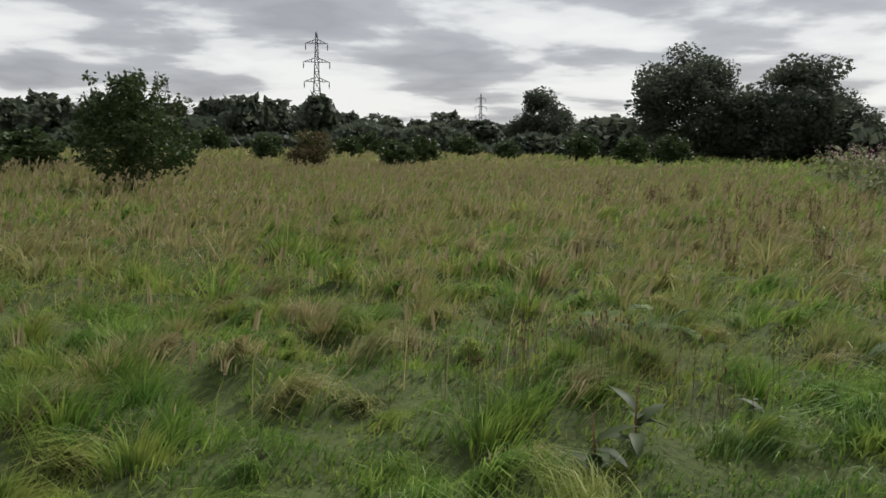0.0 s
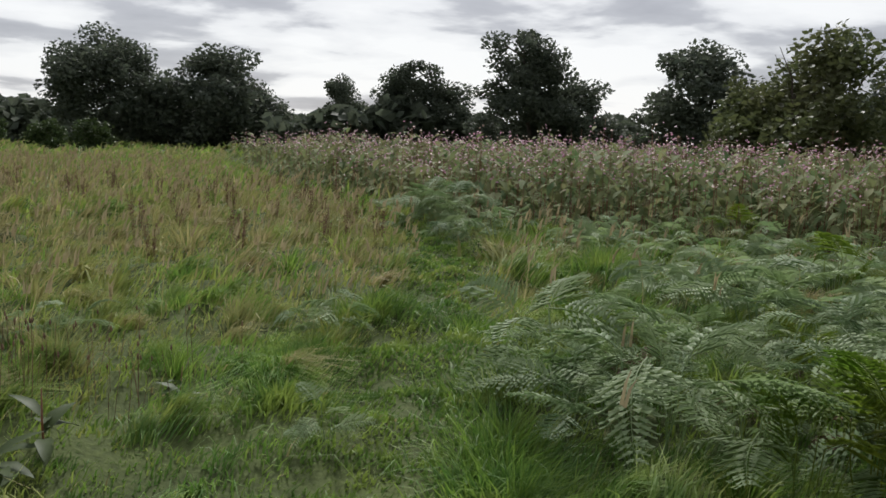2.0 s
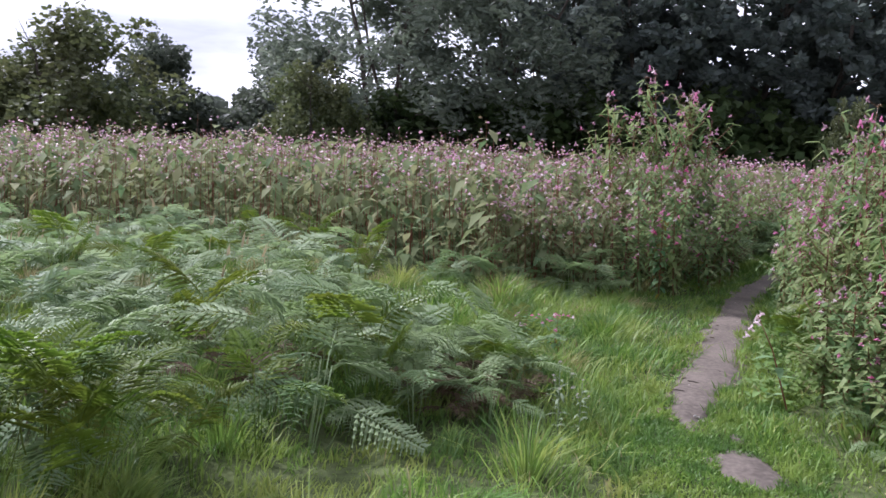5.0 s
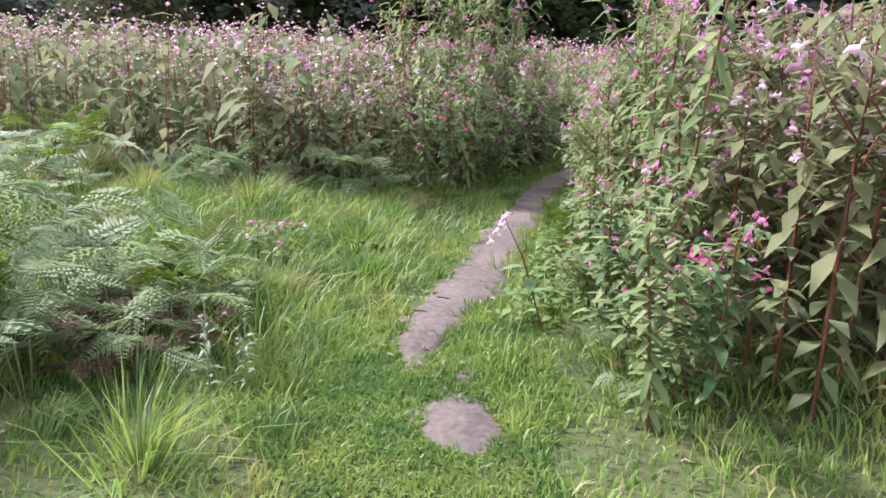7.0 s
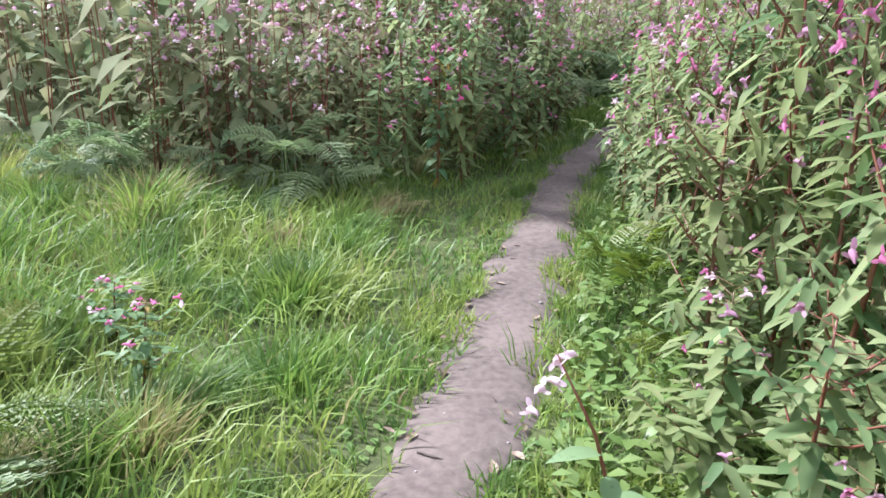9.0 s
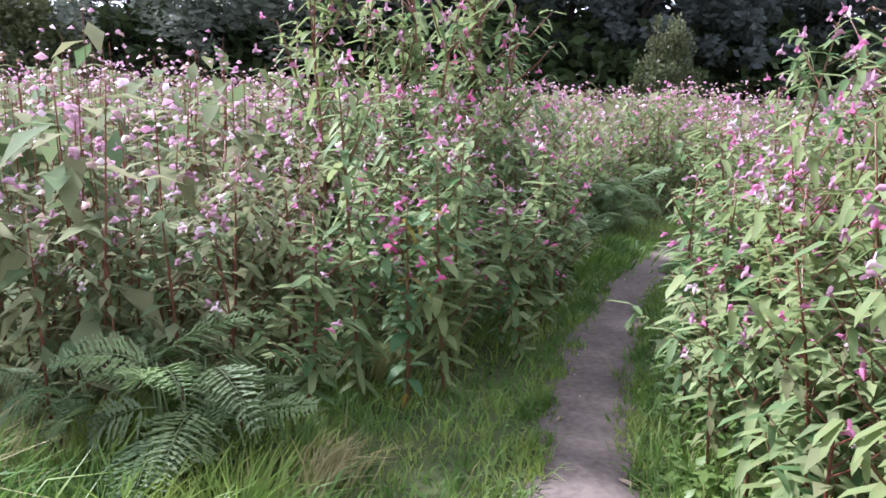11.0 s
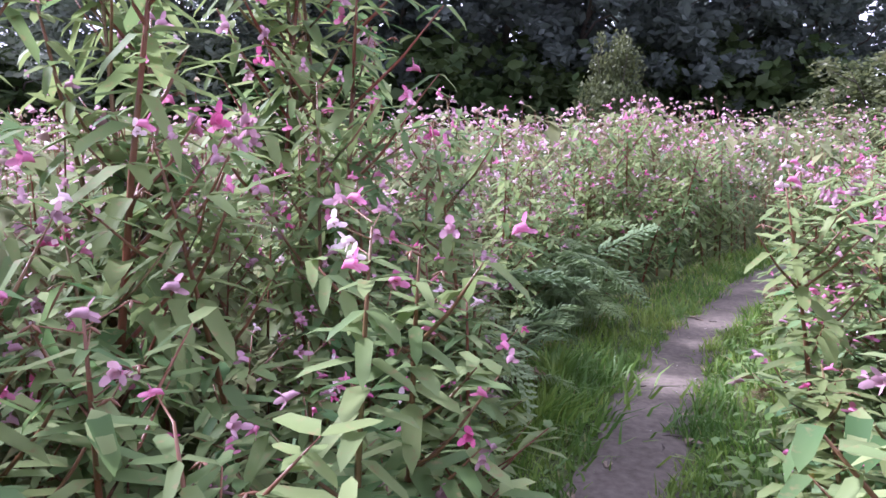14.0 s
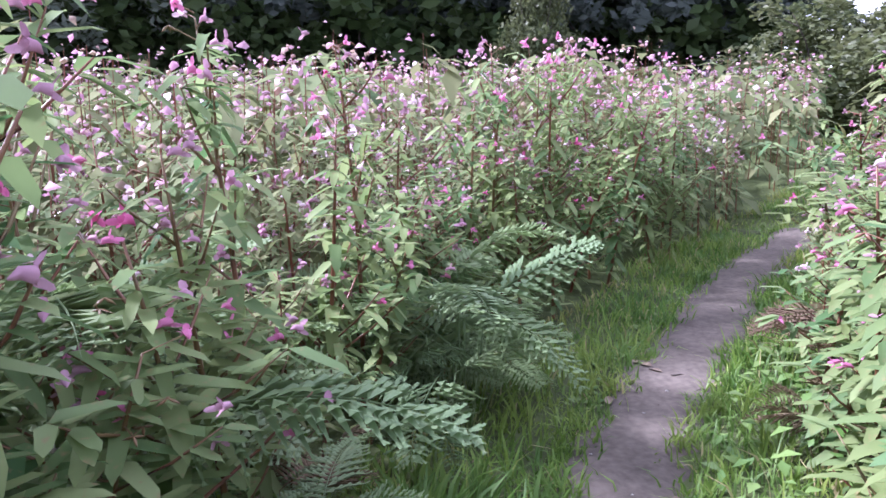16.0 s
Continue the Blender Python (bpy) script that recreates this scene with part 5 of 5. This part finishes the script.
    names = {"green": ("meadow_grass", "tussocky green meadow grass leaning with the wind"), "lush": ("verge_grass", "bright lush green grass beside the path"), "straw": ("dry_grass", "tall straw-coloured dry meadow grass"), "seed": ("grass_seed_heads", "brown grass seed heads above the meadow")}
    for key, sh in sets.items():
        tagged(new(names[key][0], sh.mesh(names[key][0], mats[key])), names[key][1], "grass", kind="stuff")


grass()

# ---- small plants and litter ----


def verge_weeds():
    """Broad low leaves along the path's edges and below the balsam."""
    rng = np.random.default_rng(61)
    sh = Shape()
    v, f = plain_leaf(1.0, 0.55, 0.3, 0.2)
    # edging of small leaves close to the trodden earth
    x, y = rng.uniform(5.6, 16.5, 90000), rng.uniform(-8.8, -1.6, 90000)
    d = line_dist(DIRT_LINE, x, y)
    side = y > np.interp(x, [p[0] for p in DIRT_LINE], [p[1] for p in DIRT_LINE])
    patchy = np.sin(2.1 * x + 1) + np.sin(5.3 * x - 2 * y) > -0.3
    edge = (d > 0.2) & (d < 0.36) & (rng.random(90000) < 0.35) & patchy
    right = ~side & (d > 0.3) & (d < 1.1) & (rng.random(90000) < np.where(x > 12, 0.2, 0.5)) & (x > 6.2)
    for pick, lo, hi, top in ((edge, 0.035, 0.07, 0.06), (right, 0.04, 0.1, 0.34)):
        px, py, n = x[pick], y[pick], int(pick.sum())
        rise = top * np.clip((line_dist(DIRT_LINE, px, py) - 0.15) / 0.6, 0.15, 1)
        pos = np.stack([px, py, gz(px, py) + rise * rng.uniform(0.05, 1, n)], 1)
        sh.add(*mass(v, f, pos, rng.uniform(0, 6.28, n), rng.uniform(lo, hi, n), rng.uniform(-0.4, 0.6, n), rng))
    tagged(new("verge_weeds", sh.mesh("verge_weeds", WEED)), "low broad-leaved weeds edging the earth path", "weeds", kind="stuff")


verge_weeds()


def litter():
    """Fallen leaves, twigs and pebbles on the trodden earth."""
    rng = np.random.default_rng(62)
    fallen = np_mesh("fallen_leaf", *leaf(0.06, 0.03, -0.15, 0.5), DEADLEAF)
    twig = np_mesh("twig", *tube([(0, -0.04, 0.004), (0.008, 0, 0.008), (0.0, 0.04, 0.004)], [0.003, 0.0035, 0.002], 5), BARK)
    stone = Shape()
    v = []
    for k in range(3):
        for j in range(6):
            q = j * math.pi / 3 + k
            r = (0.012, 0.016, 0.008)[k]
            v.append((r * math.cos(q), r * 0.8 * math.sin(q), 0.006 * k - 0.002))
    fs = [(0, 1, 2), (0, 2, 3), (0, 3, 4), (0, 4, 5), (12, 13, 14), (12, 14, 15), (12, 15, 16), (12, 16, 17)]
    for k in range(2):
        for j in range(6):
            a, b = k * 6 + j, k * 6 + (j + 1) % 6
            fs += [(a, b, b + 6), (a, b + 6, a + 6)]
    stone = np_mesh("pebble", np.array(v) * 0.6, fs, STONE, True)
    line = [Vector((*p, 0)) for p in DIRT_LINE]
    for name, me, count, label, cat in (("fallen_leaf", fallen, 70, "curled dry leaf fallen on the path", "leaf"), ("twig", twig, 14, "short dark twig lying on the path", "twig"), ("pebble", stone, 46, "small grey pebble on bare earth", "pebble")):
        for k in range(count):
            i = rng.integers(0, 11)
            p = line[i].lerp(line[i + 1], rng.random())
            d = (line[i + 1] - line[i]).normalized()
            u = rng.choice([-1, 1]) * rng.uniform(0.1, 0.22) if name == "fallen_leaf" else rng.uniform(-0.17, 0.17)
            x, y = p.x - d.y * u, p.y + d.x * u
            ob = tagged(new(name, me), label, cat, "litter on the path")
            s = rng.uniform(0.7, 1.4)
            ob.matrix_world = pose(x, y, float(gz(x, y)) + 0.016, rng.normal() * 6, rng.normal() * 6, rng.uniform(0, 360)) @ Matrix.Diagonal((s, s, s, 1))


litter()


def make_dock(seed):
    r = np.random.default_rng(seed)
    thing = new("dock_plant")
    for k in range(7):
        a = r.uniform(0, 6.28)
        me = np_mesh("leaf", *leaf(r.uniform(0.2, 0.3), r.uniform(0.08, 0.11), 0.45, 0.3), SHRUB_LEAF)
        part("leaf", me, thing).matrix_local = turned((0, 0, 0.05 + 0.03 * k), a, r.uniform(10, 55), 1.0)
    st = Shape().add(*tube([(0, 0, -0.05), (0.01, 0, 0.2), (0, 0.02, 0.42)], [0.008, 0.007, 0.004], 5))
    part("stem", st.mesh("stem", STEM), thing)
    return tagged(thing, "dark broad-leaved dock plant in the grass", "dock plant")


dock = make_dock(5)
put(dock, 1.36, 3.2, 30, 0.85, 0.9, True)
put(dock, 1.62, 3.45, 150, 0.8, 1.0)
put(dock, 2.45, 3.95, 250, 0.6, 1.0)


def make_thistle(seed, height):
    r = np.random.default_rng(seed)
    thing = new("thistle")
    st = Shape().add(*tube([(0, 0, -0.05), (0.01, 0.01, height * 0.5), (0, 0.02, height)], [0.007, 0.006, 0.004], 5))
    heads = [(0, 0.02, height)]
    for k in range(5):
        a, z = r.uniform(0, 6.28), height * r.uniform(0.55, 0.85)
        e = (math.cos(a) * 0.12, math.sin(a) * 0.12, z + 0.12)
        st.add(*tube([(0, 0.01, z), (e[0] * 0.6, e[1] * 0.6, z + 0.04), e], [0.004, 0.003, 0.002], 4))
        heads.append(e)
    part("stem", st.mesh("stem", THISTLE), thing)
    for k in range(20):
        z = height * r.uniform(0.1, 0.9)
        v, f = leaf(0.15, 0.035, 0.4, 0.5)
        v = np.array(v)
        v[5:, 1] += 0.015 * np.sign(np.sin(np.arange(6) * 2.5))
        part("leaf", np_mesh("leaf", v, f, THISTLE), thing).matrix_local = turned((0, 0.01, z), r.uniform(0, 6.28), r.uniform(0, 50), r.uniform(0.6, 1.1))
    for h in heads:
        n = 40
        d = r.normal(size=(n, 3))
        d[:, 2] = np.abs(d[:, 2])
        d /= np.linalg.norm(d, axis=1)[:, None]
        v = np.stack([np.zeros((n, 3)), d * 0.02 + np.cross(d, (0, 0, 1.0)) * 0.004, d * 0.02 - np.cross(d, (0, 0, 1.0)) * 0.004], 1).reshape(-1, 3)
        part("seed_head", np_mesh("seed_head", v + np.array(h), np.arange(3 * n).reshape(-1, 3), FLUFF), thing, "fluffy pale seed head")
    return tagged(thing, "pale thistle gone to seed at the grass edge", "thistle")


thistle = make_thistle(3, 0.9)
put(thistle, 5.19, -1.40, 0, 0.53, 1.0, True)
put(thistle, 5.29, -1.52, 120, 0.40, 1.0)
put(thistle, 12.35, -4.1, 200, 0.75, 1.0)
put(thistle, 12.7, -4.45, 80, 0.65, 1.0)


def dead_stalks():
    """Brown upright stalks with seeds in the rough grass."""
    rng = np.random.default_rng(64)
    thing = new("dead_dock_stalk")
    st = Shape()
    for k in range(5):
        a = rng.uniform(0, 6.28)
        b = np.array([math.cos(a), math.sin(a), 0]) * 0.05
        t = b * 2.5 + np.array([0, 0, rng.uniform(0.6, 0.85)])
        st.add(*tube([b, (b + t) / 2, t], [0.006, 0.005, 0.002], 4))
        pts = b + (t - b) * rng.uniform(0.35, 1.02, 60)[:, None] + rng.normal(size=(60, 3)) * 0.022
        st.add(*sprays(pts, 0.022, rng))
    part("stalk", st.mesh("stalk", FERN_BROWN_MANY), thing)
    tagged(thing, "rust-brown dead dock stalks full of seed", "dead stalks", "dead stalks in the meadow")
    spots = [(2.8, 25.2), (3.0, 25.5), (2.6, 25.6)]
    for k in range(54):
        y = rng.uniform(9, 24)
        spots.append((rng.uniform(2.0 + 0.12 * y, 5.0 + 0.33 * y), y))
    first = True
    for x, y in spots:
        if line_dist(GREEN_LINE, np.array([x]), np.array([y]))[0] > 0.6:
            put(thing, x, y, rng.uniform(0, 360), rng.uniform(0.55, 0.85), 1.0, first)
            first = False


FERN_BROWN_MANY = leafy("dead_stalk", (0.13, 0.07, 0.045), (0.22, 0.13, 0.08), 0.8, 0.15, patch=(0.16, 0.1, 0.06), patch_scale=2.0)
dead_stalks()


def ribwort():
    """Thin dark-headed stalks above the near grass."""
    rng = np.random.default_rng(66)
    n = 80
    x, y = rng.normal(1.5, 0.55, n), rng.normal(4.3, 0.3, n)
    sh = Shape()
    sv, sf = tube([(0, 0, 0), (0, 0, 1)], [0.0022, 0.0016], 3, False)
    h = rng.uniform(0.32, 0.55, n)
    pos = np.stack([x, y, gz(x, y)], 1)
    sh.add(*mass(sv, sf, pos, rng.uniform(0, 6.28, n), np.ones(n), rng.normal(size=n) * 0.12, rng, h))
    hp = pos + np.stack([np.zeros(n), np.zeros(n), h], 1)
    bv, bf = tube([(0, 0, -0.015), (0, 0, 0), (0, 0, 0.02)], [0.003, 0.007, 0.002], 5)
    sh.add(*mass(bv, bf, hp, np.zeros(n), np.ones(n), np.zeros(n), rng))
    tagged(new("plantain_heads", sh.mesh("plantain_heads", FERN_BROWN_MANY)), "thin stalks with dark seed heads in the grass", "weeds", kind="stuff")


ribwort()

# a pale flower sprig hanging over the path's edge
sprig = new("balsam_sprig")
sp = Shape().add(*tube([(0, -0.25, -0.62), (0.02, -0.12, -0.2), (0, 0, 0.03)], [0.006, 0.005, 0.002], 5))
part("stem", sp.mesh("stem", STEM), sprig)
for k, (dx, dz) in enumerate(((0.0, 0.03), (0.03, 0.0), (-0.03, -0.02), (0.02, -0.07), (-0.01, -0.11))):
    part("flower", FLOWER_MESH[1], sprig).matrix_local = turned((dx, 0.02 * k - 0.03, dz), k * 1.3, -10, 0.95)
for k in range(5):
    part("leaf", LEAF_MESH[k % 3], sprig).matrix_local = turned((0.01, -0.14 - 0.02 * k, -0.25 - 0.06 * k), k * 1.4, 10, 0.7)
tagged(sprig, "pale pink balsam sprig leaning over the path", "balsam")
sprig.matrix_world = pose(6.14, -2.68, 0.6)
